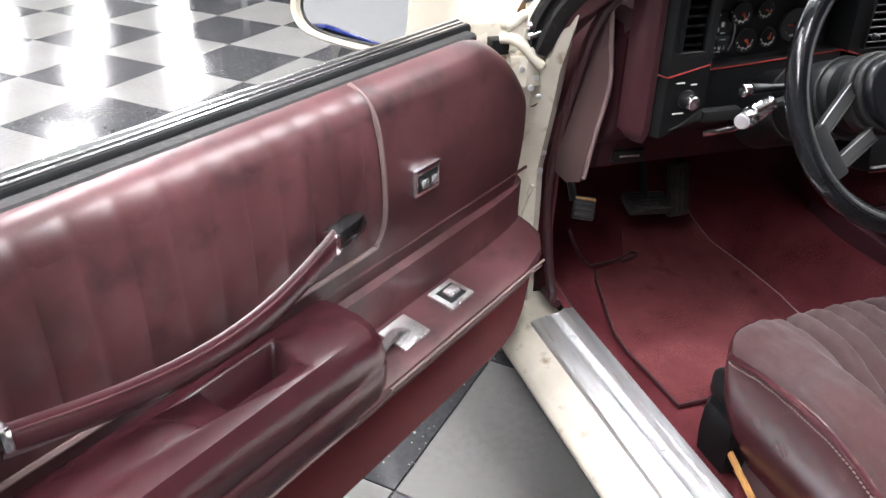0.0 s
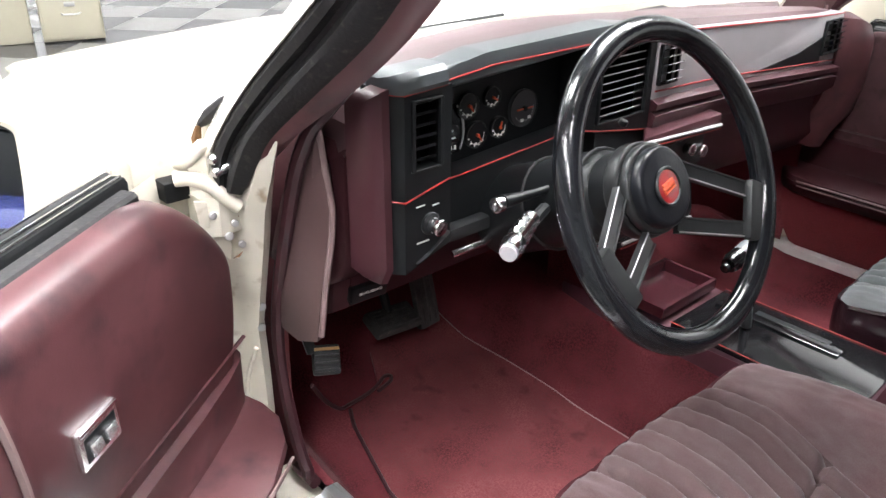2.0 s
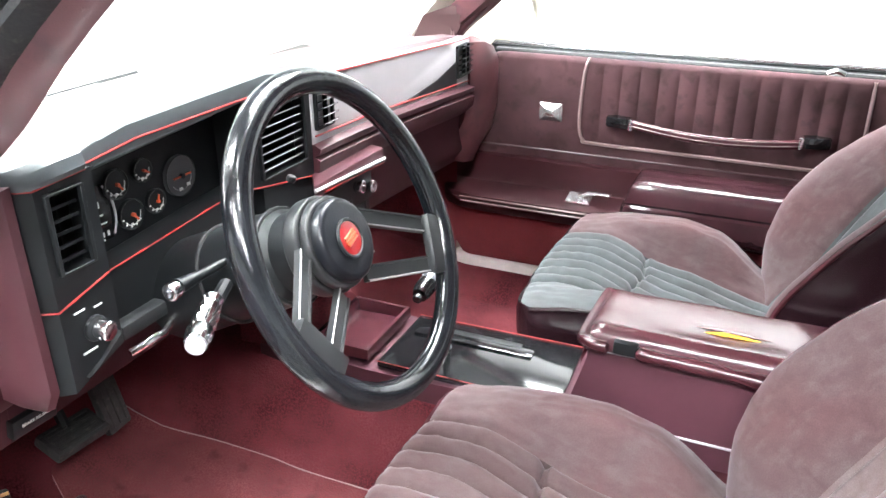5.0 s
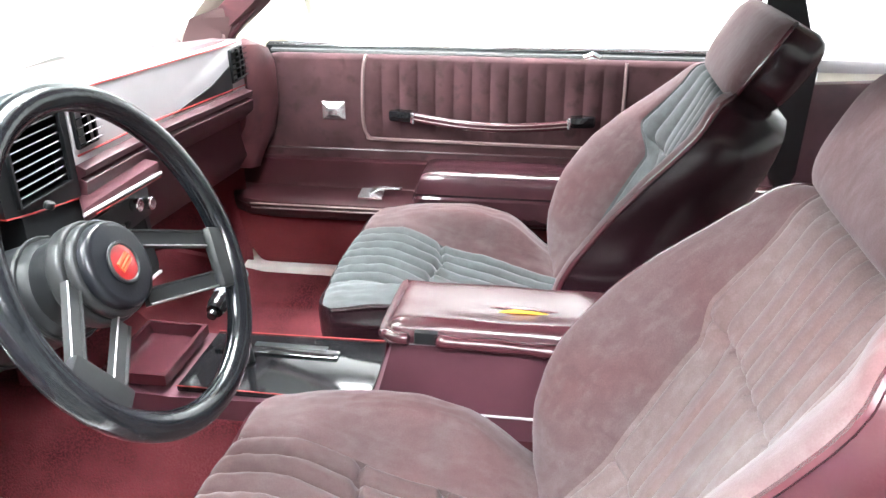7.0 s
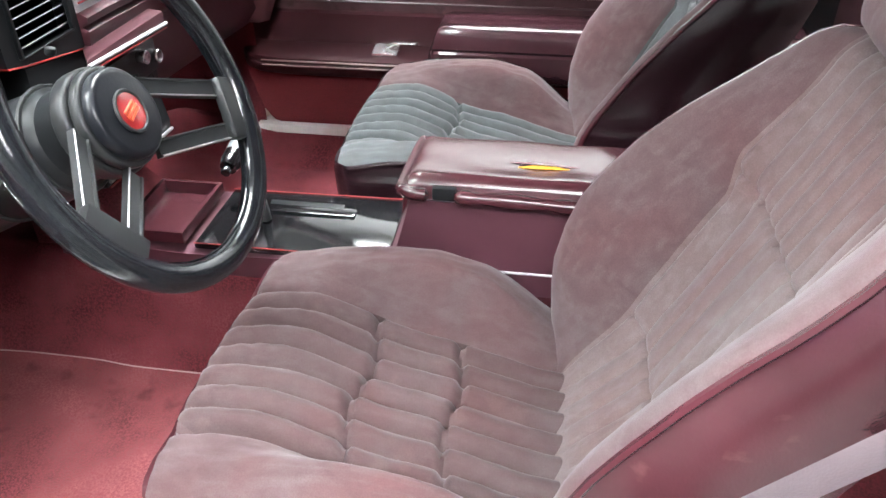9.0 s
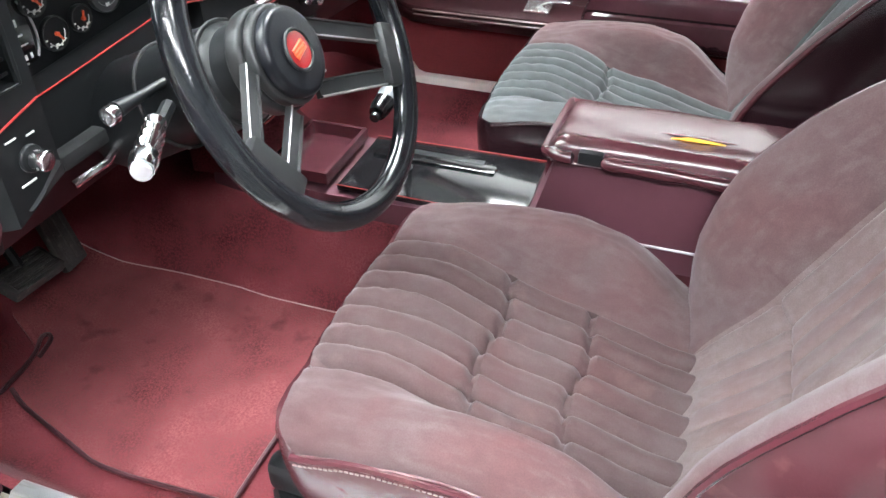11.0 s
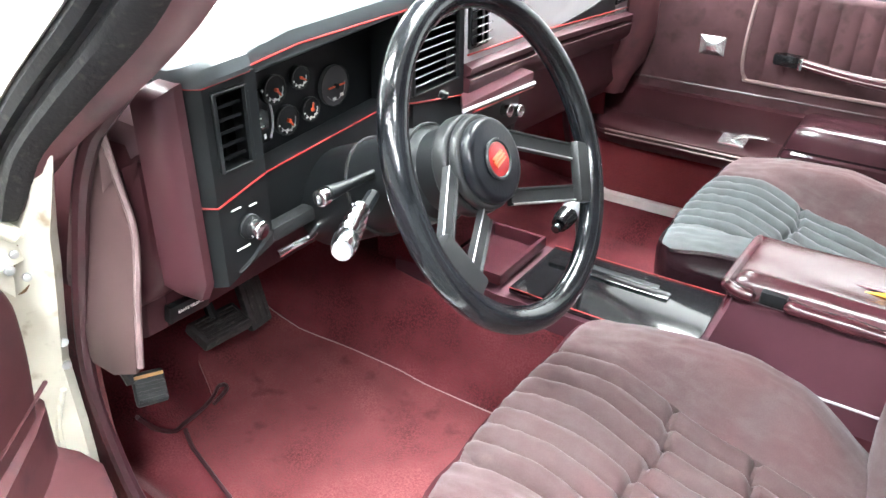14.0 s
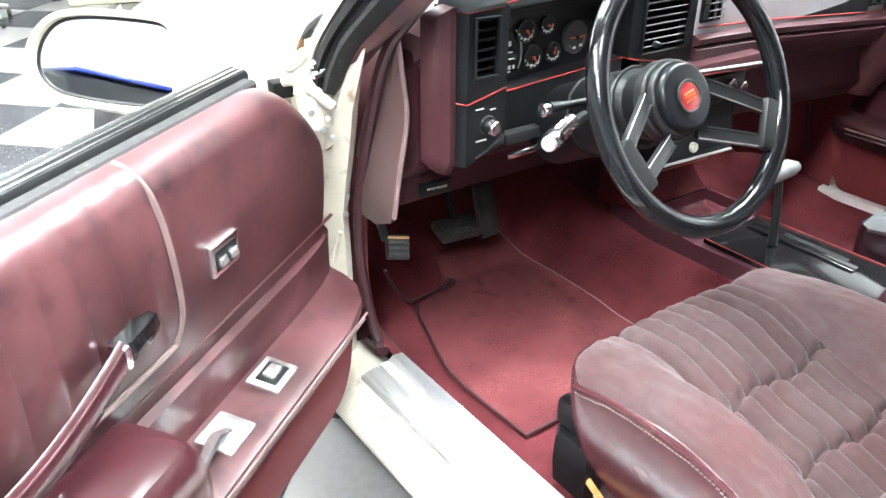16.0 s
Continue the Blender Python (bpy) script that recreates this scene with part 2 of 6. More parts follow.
# darker copy of the glossy vinyl, the shut door's shade put into its colour
VINYL_GLOSS_SHADE = material("shaded_glossy_burgundy_vinyl", (0.027, 0.009, 0.012), 0.20, vary=0.3, scale=6, fine=500, bump=0.06, tint=(0.036, 0.013, 0.017), spec=0.6)
# faded by wear, and paler still for windscreen light painted into the colour
VELOUR_FADED_LIT = velour("faded_lit_backrest_velour", (0.130, 0.082, 0.081), (0.142, 0.124, 0.122), 0.50)
# whitened sill aluminium, with the window light it catches put into the colour
SILL_LIT = material("lit_dull_sill_aluminium", (0.74, 0.74, 0.73), 0.5, metal=0.25, vary=0.15, scale=12, fine=160, bump=0.1)
SHIFT_GREY = material("smoky_grey_grip_plastic", (0.16, 0.165, 0.17), 0.25, vary=0.2, scale=30, fine=400, bump=0.04)
# darker copy of the burgundy vinyl for shaded trim, shade put into the colour
VINYL_SHADE = material("shaded_burgundy_vinyl", (0.036, 0.013, 0.017), 0.32, vary=0.3, scale=6, fine=600, bump=0.08, tint=(0.046, 0.019, 0.023), spec=0.5, wear=0.4, wear_color=(0.026, 0.012, 0.015))
RUST = material("rusty_steel", (0.10, 0.052, 0.024), 0.8, vary=0.5, scale=60, fine=300, bump=0.5, spec=0.1)
RIDGE = material("pale_dusty_highlight_ridge", (0.19, 0.13, 0.13), 0.45, vary=0.25, scale=30, fine=400, bump=0.1)
HEADLINER = material("burgundy_headliner", (0.12, 0.04, 0.045), 0.95, vary=0.1)


# ---- mesh helpers ----
def thing(name, label, category, group="", kind="", at=None):
    ob = new(name)
    ob.empty_display_size = 0.05
    if at is not None:
        ob.matrix_world = at
    return tagged(ob, label, category, group, kind)


def part(name, bm, mat, parent=None, label="", flat=False, angle=0.65):
    bmesh.ops.remove_doubles(bm, verts=bm.verts, dist=1e-5)
    bmesh.ops.recalc_face_normals(bm, faces=bm.faces)
    for f in bm.faces:
        f.smooth = not flat
    for e in bm.edges:
        if len(e.link_faces) == 2 and e.calc_face_angle(0) > angle:
            e.smooth = False
    me = bpy.data.meshes.new(name)
    bm.to_mesh(me)
    bm.free()
    me.materials.append(mat)
    ob = new(name, me)
    if parent is not None:
        ob.parent = parent
    if label:
        ob["label"] = label
    return ob


def box(c, s, bev=0.0, seg=2, m=None, bm=None):
    bm = bm or bmesh.new()
    mat = (m or Matrix()) @ Matrix.Translation(c) @ Matrix.Diagonal((*s, 1))
    vs = bmesh.ops.create_cube(bm, size=1, matrix=mat)["verts"]
    if bev:
        es = list({e for v in vs for e in v.link_edges})
        bmesh.ops.bevel(bm, geom=es, offset=bev, segments=seg, affect="EDGES", profile=0.6)
    return bm


def grid(fn, nu, nv, bm=None, wrap_u=False):
    bm = bm or bmesh.new()
    rows = [[bm.verts.new(fn(i / nu, j / nv)) for j in range(nv + 1)] for i in range(nu + (0 if wrap_u else 1))]
    n = len(rows)
    for i in range(nu):
        a, b = rows[i], rows[(i + 1) % n]
        for j in range(nv):
            bm.faces.new((a[j], a[j + 1], b[j + 1], b[j]))
    return bm


def loft(loops, caps=True, bm=None, closed=True):
    bm = bm or bmesh.new()
    vs = [[bm.verts.new(p) for p in lp] for lp in loops]
    n = len(vs[0])
    for a, b in zip(vs, vs[1:]):
        for i in range(n if closed else n - 1):
            j = (i + 1) % n
            bm.faces.new((a[i], a[j], b[j], b[i]))
    if caps and closed:
        bm.faces.new(vs[0][::-1])
        bm.faces.new(vs[-1])
    return bm


def prism(poly, axis, lo, hi, bev=0.0, bm=None, seg=2):
    """A polygon in the plane across an axis, drawn out along it."""
    def put(p, d):
        return {"x": (d, p[0], p[1]), "y": (p[0], d, p[1]), "z": (p[0], p[1], d)}[axis]
    bm = bm or bmesh.new()
    before = set(bm.verts)
    loft([[put(p, lo) for p in poly], [put(p, hi) for p in poly]], bm=bm)
    if bev:
        es = {e for v in bm.verts if v not in before for e in v.link_edges}
        bmesh.ops.bevel(bm, geom=list(es), offset=bev, segments=seg, affect="EDGES", profile=0.6)
    return bm


def curve(pts, n=8, closed=False):
    """A smooth line through points."""
    ps = [Vector(p) for p in pts]
    out = []
    k = len(ps)
    for i in range(k if closed else k - 1):
        if closed:
            a, b, c, d = ps[i - 1], ps[i], ps[(i + 1) % k], ps[(i + 2) % k]
        else:
            a, b, c, d = ps[max(i - 1, 0)], ps[i], ps[i + 1], ps[min(i + 2, k - 1)]
        for q in range(n):
            t = q / n
            out.append(0.5 * (2 * b + (c - a) * t + (2 * a - 5 * b + 4 * c - d) * t * t + (3 * b - a - 3 * c + d) * t ** 3))
    if not closed:
        out.append(ps[-1])
    return out


def tube(pts, r, seg=10, closed=False, bm=None, flat=1.0, up=(0, 0, 1)):
    """A round (or flattened) bar along a line; r is one radius or one for each point."""
    ps = [Vector(p) for p in pts]
    n = len(ps)
    loops = []
    side = None
    for i, p in enumerate(ps):
        if closed:
            d = ps[(i + 1) % n] - ps[i - 1]
        else:
            d = ps[min(i + 1, n - 1)] - ps[max(i - 1, 0)]
        d.normalize()
        if side is None:
            side = d.cross(Vector(up))
            if side.length < 1e-4:
                side = d.cross(Vector((1, 0, 0)))
        side = (side - d * side.dot(d)).normalized()
        o = side.cross(d)
        rr = r[i] if isinstance(r, (list, tuple)) else r
        loops.append([p + side * rr * math.cos(a) + o * rr * flat * math.sin(a) for a in [2 * math.pi * q / seg for q in range(seg)]])
    if closed:
        loops.append(loops[0])
    return loft(loops, caps=not closed, bm=bm)


def disc(c, n, r, depth, seg=32, bev=0.0, bm=None, r2=None):
    """A short round bar that stands on c along n."""
    n = Vector(n).normalized()
    m = Matrix.Translation(Vector(c) + n * depth / 2) @ n.to_track_quat("Z", "Y").to_matrix().to_4x4()
    bm = bm or bmesh.new()
    vs = bmesh.ops.create_cone(bm, cap_ends=True, segments=seg, radius1=r, radius2=r if r2 is None else r2, depth=depth, matrix=m)["verts"]
    if bev:
        es = [e for e in {e for v in vs for e in v.link_edges} if len(e.link_faces) == 2 and e.calc_face_angle(0) > 0.8]
        bmesh.ops.bevel(bm, geom=es, offset=bev, segments=3, affect="EDGES", profile=0.6)
    return bm


def smooth(a, b, x):
    t = min(1, max(0, (x - a) / (b - a)))
    return t * t * (3 - 2 * t)


def lerp_table(table, x):
    """Straight interpolation in a short table of pairs."""
    for (x0, y0), (x1, y1) in zip(table, table[1:]):
        if x <= x1:
            return y0 + (y1 - y0) * (max(x, x0) - x0) / (x1 - x0)
    return table[-1][1]


# ---- showroom ----
floor = thing("floor", "glossy checkered vinyl tile floor of charcoal and pale grey", "floor", kind="structure")
part("slab", box((-1.8, 7, -0.06), (11, 29, 0.1)), GROUT, floor)
for nm, c, s in (("wall_north", (-1.8, 21.1, 1.7), (10.8, 0.2, 3.4)), ("wall_south", (-1.8, -7.1, 1.7), (10.8, 0.2, 3.4)),
                 ("wall_east", (3.5, 7, 1.7), (0.2, 28, 3.4)), ("wall_west", (-7.1, 7, 1.7), (0.2, 28, 3.4))):
    tagged(part(nm, box(c, s), WALL), "plain white painted showroom wall", "wall", kind="structure")
tagged(part("ceiling", box((-1.8, 7, 3.45), (10.8, 28.4, 0.1)), CEIL), "plain grey showroom ceiling", "ceiling", kind="structure")


def ceiling_light(m):
    t = thing("ceiling_light", "long white fluorescent ceiling light with a bright diffuser, some added unseen", "ceiling light", "ceiling lights", at=m)
    part("frame", box((0, 0, 0.03), (0.66, 1.28, 0.06), 0.01), WALL, t)
    part("diffuser", box((0, 0, -0.012), (0.58, 1.20, 0.03), 0.01), DIFFUSER, t)
    return t


# three unseen lamps off the grid, added to light footwell, seats and passenger carpet
lamp = ceiling_light(pose(-1.1, -0.95, 3.34))
copy_thing(lamp, pose(0.65, 0.15, 3.34))
copy_thing(lamp, pose(1.5, 0.25, 3.34))
for i in range(5):
    for j in range(12):
        # i == 4, and i == 1 with j == 0, are unseen and added as fill
        if (i == 1 and (j < 4 or j % 2)) or (i == 2 and (j in (2, 3) or j > 3 and j % 2)) or (i == 0 and j > 4 and j % 2) or (i == 4 and j % 3 == 1):
            copy_thing(lamp, pose(-4.6 + 1.75 * i, -2.2 + 1.85 * j, 3.34))

# ---- car body ----
car = thing("coupe", "white two-door coupe with a burgundy interior, driver door open", "car")


def front_post_y(z):
    return lerp_table([(0.2, 0.47), (0.34, 0.40), (0.42, 0.415), (0.63, 0.42), (0.80, 0.37), (0.93, 0.31)], z)


def floor_z(x, y):
    z = lerp_table([(-1.3, 0.30), (-0.1, 0.285), (0.25, 0.285), (0.52, 0.325), (0.60, 0.37), (0.80, 0.62)], y)
    z += 0.19 * smooth(0.20, 0.09, abs(x))                      # tunnel
    z += 0.075 * smooth(0.60, 0.665, abs(x)) * smooth(0.62, 0.5, y)   # rise to the sills
    return z


part("carpet", grid(lambda u, v: (-0.672 + 1.344 * u, -1.3 + 2.1 * v, floor_z(-0.672 + 1.344 * u, -1.3 + 2.1 * v)
     + 0.003 * noise.noise((6 * u, 9 * v, 0))), 90, 80), CARPET, car, "bright burgundy-red loop carpet")
part("underbody", box((0, -0.1, 0.235), (1.50, 2.6, 0.06), 0.02), BLACK, car)

for sx in (-1, 1):
    # sill plate: a ribbed aluminium strip on the sill
    prof = [(0.652, 0.352), (0.655, 0.372), (0.676, 0.374), (0.684, 0.362), (0.700, 0.361), (0.704, 0.364), (0.708, 0.361),
            (0.735, 0.359), (0.742, 0.356), (0.745, 0.345)]
    # the passenger plate gets the whitened copy in place of window light
    part("sill_plate", prism([(sx * x, z) for x, z in prof][::1 if sx > 0 else -1], "y", -0.95, 0.318, 0.002, seg=1), BRUSHED if sx < 0 else SILL_LIT, car, "scuffed ribbed aluminium sill plate")
    for k in range(4):
        part("screw", disc((sx * 0.692, 0.24 - 0.3 * k, 0.3605), (0, 0, 1), 0.007, 0.003, 12, 0.001), BRUSHED, car)
    # rocker panel under the plate
    rock = [(0.665, 0.20), (0.665, 0.345), (0.742, 0.352), (0.775, 0.336), (0.796, 0.318), (0.800, 0.304), (0.785, 0.290), (0.72, 0.255), (0.68, 0.20)]
    part("rocker_panel", prism([(sx * x, z) for x, z in rock][::1 if sx > 0 else -1], "y", -1.0, 0.43, 0.008), WHITE_JAMB, car)
    # hinge post of the front door, leaning with the windscreen
    loops = []
    for k in range(15):
        z = 0.22 + (0.935 - 0.22) * k / 14
        y = front_post_y(z)
        w_out = lerp_table([(0.2, 0.80), (0.34, 0.80), (0.45, 0.775), (0.6, 0.785), (0.75, 0.79), (0.83, 0.768), (0.855, 0.752), (0.87, 0.742), (0.935, 0.731)], z)
        w_in = lerp_table([(0.2, 0.68), (0.34, 0.70), (0.5, 0.694), (0.78, 0.697), (0.93, 0.713)], z)
        yy = y + 0.17
        k = min(0.036, (w_out - w_in) * 0.8)
        loops.append([(sx * w_in, y, z), (sx * (w_in + k / 2), y - 0.014, z), (sx * (w_in + k), y + 0.004, z), (sx * (w_in * 0.4 + w_out * 0.6), y + 0.022, z),
                      (sx * w_out, y + 0.035, z), (sx * (w_out + 0.02), yy, z), (sx * w_in, yy, z)])
    part("hinge_post", loft(loops), WHITE_JAMB, car, "cream-white door post with worn paint")
    # windscreen pillar: outer paint, ridged black seal, burgundy inner trim; steep at its foot, then raked with the glass
    OUT = [(0.764, 0.384, 0.862), (0.764, 0.378, 0.905), (0.756, 0.350, 0.950), (0.745, 0.295, 1.010), (0.735, 0.228, 1.069), (0.720, 0.126, 1.155), (0.668, -0.085, 1.335)]
    MID = [(0.739, 0.361, 0.853), (0.733, 0.330, 0.895), (0.727, 0.300, 0.938), (0.708, 0.232, 1.000), (0.688, 0.152, 1.071), (0.684, 0.061, 1.158), (0.635, -0.13, 1.335)]
    INN = [(0.712, 0.352, 0.880), (0.708, 0.315, 0.912), (0.700, 0.280, 0.945), (0.676, 0.205, 1.005), (0.660, 0.129, 1.071), (0.655, 0.038, 1.158), (0.605, -0.15, 1.335)]
    ow, sw, tw = [], [], []
    for o, m_, i_ in zip(curve(OUT, 4), curve(MID, 4), curve(INN, 4)):
        o, m_, i_ = (Vector((sx * q.x, q.y, q.z)) for q in (o, m_, i_))
        c = m_ - o
        ow.append([o + Vector((sx * 0.004, 0.0, 0)), o + Vector((sx * 0.006, 0.016, 0)), o + Vector((-sx * 0.02, 0.06, 0.0)), o + Vector((-sx * 0.08, 0.055, 0)), o + Vector((-sx * 0.03, 0.01, 0))])
        nn = Vector((sx * 0.5, -0.75, 0.25))
        sw.append([o + c * q + nn * h for q, h in ((0, 0.0), (0.08, 0.008), (0.24, 0.010), (0.34, -0.004), (0.42, -0.004), (0.50, 0.010), (0.62, 0.014), (0.9, 0.006), (1, -0.003))] + [m_ + Vector((-sx * 0.01, 0.04, 0)), o + Vector((-sx * 0.02, 0.03, 0))])
        tw.append([m_ + Vector((0, 0.004, 0)), m_ * 0.5 + i_ * 0.5 + nn * 0.004, i_, i_ + Vector((-sx * 0.035, 0.03, 0.0)), i_ + Vector((-sx * 0.03, 0.10, 0)), m_ + Vector((-sx * 0.01, 0.05, 0))])
    part("windscreen_pillar", loft(ow), WHITE, car)
    part("pillar_seal", loft(sw), RUBBER, car, "ridged black rubber weatherstrip on the windscreen pillar")
    part("pillar_trim", loft(tw), VINYL, car, "burgundy inner pillar trim")
    # rubber seal round the door opening
    line = curve([(sx * 0.683, -0.9, 0.374), (sx * 0.683, 0.27, 0.374), (sx * 0.688, 0.345, 0.395), (sx * 0.684, 0.395, 0.50), (sx * 0.684, 0.402, 0.63),
                  (sx * 0.683, 0.355, 0.80), (sx * 0.680, 0.305, 0.92), (sx * 0.667, 0.235, 1.0), (sx * 0.625, -0.1, 1.31)], 8)
    part("door_seal", tube(line[9:], 0.010, 8), DARK_SEAL, car, "burgundy rubber door seal")
    # kick panel trim ahead of the opening
    lo = []
    for z, xa, ya, xb, yb in ((0.635, 0.692, 0.375, 0.686, 0.288), (0.70, 0.684, 0.385, 0.676, 0.288), (0.80, 0.678, 0.355, 0.654, 0.290), (0.87, 0.672, 0.325, 0.655, 0.300), (0.935, 0.668, 0.300, 0.660, 0.306), (0.985, 0.655, 0.270, 0.650, 0.290)):
        lo.append([(sx * xa, ya, z), (sx * (xa * 0.5 + xb * 0.5 + 0.004), (ya + yb) / 2, z), (sx * (xb + 0.004), yb + 0.001, z + 0.018), (sx * (xb - 0.006), yb + 0.003, z + 0.020), (sx * (xb - 0.012), yb + 0.014, z + 0.02), (sx * (xa - 0.04), ya + 0.09, z)])
    part("kick_panel", loft(lo), KICK, car, "dusty mauve plastic kick panel")
    # dusty edge strip, pale so that its colour carries the highlight
    part("ridge", tube(curve([(sx * 0.684, 0.287, 0.660), (sx * 0.673, 0.287, 0.73), (sx * 0.655, 0.290, 0.820), (sx * 0.656, 0.300, 0.885), (sx * 0.661, 0.306, 0.945)], 5), 0.0042, 6), RIDGE, car, "pale dusty edge of the kick panel with its highlight coloured in")
    part("side_carpet", grid(lambda u, v: (sx * (0.672 + 0.008 * math.sin(3 * v)), 0.3425 + 0.0425 * -sx + (0.3575 + 0.0425 * sx) * u, 0.32 + 0.40 * v), 6, 6), CARPET, car)
    # fender and quarter panel
    fen = []
    for y, w, z1 in ((0.50, 0.885, 0.89), (0.9, 0.87, 0.875), (1.4, 0.79, 0.80), (1.85, 0.69, 0.69), (2.0, 0.62, 0.63)):
        fen.append([(sx * (w - 0.16), y, z1 + 0.015), (sx * (w - 0.08), y, z1 + 0.005), (sx * (w - 0.02), y, z1 - 0.03), (sx * w, y, 0.70), (sx * (w - 0.01), y, 0.45), (sx * (w - 0.06), y, 0.28), (sx * (w - 0.16), y, 0.28)])
    part("fender", loft(fen), WHITE, car)
    qtr = []
    for y, w, z1 in ((-1.0, 0.88, 0.89), (-1.5, 0.90, 0.90), (-2.2, 0.90, 0.90), (-2.7, 0.86, 0.88), (-2.85, 0.80, 0.84)):
        qtr.append([(sx * (w - 0.16), y, z1), (sx * (w - 0.03), y, z1 - 0.02), (sx * w, y, 0.70), (sx * (w - 0.02), y, 0.45), (sx * (w - 0.08), y, 0.26), (sx * (w - 0.16), y, 0.26)])
    part("quarter_panel", loft(qtr), WHITE, car)
    # trim under the quarter window, its shade put into the vinyl colour
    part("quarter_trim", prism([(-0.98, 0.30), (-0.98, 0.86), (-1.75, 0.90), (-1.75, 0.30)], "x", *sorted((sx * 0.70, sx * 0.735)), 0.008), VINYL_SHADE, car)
    part("quarter_window_ledge", box((sx * 0.745, -1.38, 0.895), (0.06, 0.80, 0.03), 0.008), PANEL_GREY, car)
    # door lock post behind the seat, with its seal
    part("lock_post", loft([[(sx * xi, yf, z), (sx * xi, yb, z), (sx * xo, yb, z), (sx * xo, yf - 0.02, z)] for xi, xo, yf, yb, z in
                            ((0.735, 0.80, -0.85, -0.99, 0.30), (0.677, 0.730, -0.87, -0.985, 0.897), (0.665, 0.715, -0.86, -0.93, 1.05), (0.635, 0.68, -0.86, -0.92, 1.33))]), BLACK, car, "black door lock post")
    # wheels
    for wy in (1.28, -1.46):
        w = part("wheel", tube([(sx * 0.66, wy, 0.325), (sx * 0.70, wy, 0.325), (sx * 0.83, wy, 0.325), (sx * 0.86, wy, 0.325)], [0.29, 0.325, 0.325, 0.30], 32), RUBBER, car)
        part("rim", disc((sx * 0.862, wy, 0.325), (sx, 0, 0), 0.19, 0.012, 32, 0.004), CHROME, w)

# open hinge, check link and wiring at the driver's post
hin = part("upper_hinge", loft([[(-0.735 - a, 0.397 - b, z) for a, b in ((0.0, 0.0), (0.0, 0.020), (0.030, 0.024), (0.050, 0.010), (0.05, -0.02))] for z in (0.800, 0.806, 0.842, 0.852)]), WHITE_JAMB, car, "cream painted door hinge with worn paint")
part("hinge_arm", tube(curve([(-0.803, 0.402, 0.878), (-0.788, 0.390, 0.879), (-0.772, 0.380, 0.870), (-0.757, 0.372, 0.852), (-0.742, 0.366, 0.836)], 4), [0.010] * 9 + [0.009] * 8, 10), WHITE_JAMB, hin)
part("hinge_leaf", loft([[(x, y + d, z) for d in (0.0, 0.006)] + [(x - 0.004, y + 0.006, z)] for x, y, z in ((-0.790, 0.386, 0.858), (-0.776, 0.380, 0.842), (-0.762, 0.376, 0.826), (-0.757, 0.378, 0.812))]), WHITE_JAMB, hin)
part("hinge_plate", prism([(-0.793, 0.852), (-0.770, 0.846), (-0.758, 0.826), (-0.760, 0.811), (-0.788, 0.814)], "y", 0.381, 0.386, 0.0015), WHITE_JAMB, hin)
part("lower_leaf", prism([(-0.778, 0.806), (-0.757, 0.808), (-0.748, 0.780), (-0.752, 0.756), (-0.764, 0.772)], "y", 0.384, 0.390, 0.002), WHITE_JAMB, hin)
part("hinge_knuckle", tube(curve([(-0.803, 0.404, 0.902), (-0.793, 0.396, 0.900), (-0.782, 0.390, 0.908), (-0.768, 0.384, 0.922)], 4), [0.006, 0.009, 0.010, 0.011, 0.011, 0.011, 0.010, 0.010, 0.009, 0.009, 0.008, 0.008, 0.005], 10), WHITE_JAMB, hin)
part("hinge_bracket", loft([[(-0.775 - a, 0.390 + c, z) for a, c in ((-0.016, -0.006), (0.016, -0.002), (0.016, 0.014), (-0.016, 0.012))] for z in (0.876, 0.884, 0.902, 0.912)]), WHITE_JAMB, hin)
for x, y, z in ((-0.757, 0.372, 0.905), (-0.756, 0.371, 0.889)):
    part("hinge_pin", tube([(x - 0.013, y + 0.003, z - 0.004), (x - 0.011, y, z - 0.003), (x + 0.010, y - 0.002, z + 0.003), (x + 0.012, y, z + 0.003)], [0.004, 0.0068, 0.0068, 0.004], 12), CHROME, hin, "bright hinge pin")
for x, y, z, r in ((-0.748, 0.371, 0.815, 0.005), (-0.755, 0.376, 0.797, 0.006), (-0.741, 0.372, 0.783, 0.005), (-0.772, 0.379, 0.829, 0.005)):
    part("hinge_bolt", disc((x, y, z), (-0.3, -1, 0.2), r, 0.006, 14, 0.002), STEEL, hin)
for x, z, r in ((-0.752, 0.792, 0.006), (-0.744, 0.762, 0.007), (-0.756, 0.842, 0.005), (-0.738, 0.818, 0.004)):
    part("rust_spot", tube([(x - r, 0.3795, z), (x, 0.3775, z + 0.3 * r), (x + r, 0.3795, z + 0.8 * r)], [0.001, 0.0028, 0.001], 6, flat=0.5), RUST, hin, "brown rust stain")
for x, y, z in ((-0.708, 0.3955, 0.739), (-0.716, 0.3945, 0.738)):
    part("crack", tube([(x - 0.008, y, z - 0.002), (x, y - 0.001, z), (x + 0.008, y, z + 0.001)], 0.0012, 5), BLACK, car, "dark crack in the paint")
part("fender_flange", prism([(0.428, 0.78), (0.428, 0.898), (0.436, 0.905), (0.50, 0.905), (0.50, 0.78)], "x", -0.845, -0.775, 0.004), WHITE_JAMB, car, "cream fender flange")
# solid black block that stands for the shadow in the hinge gap
part("hinge_gap_shadow", prism([(0.402, 0.848), (0.402, 0.874), (0.45, 0.874), (0.45, 0.848)], "x", -0.818, -0.786, 0.003), BLACK, car, "black block for the shadow in the gap behind the hinge")
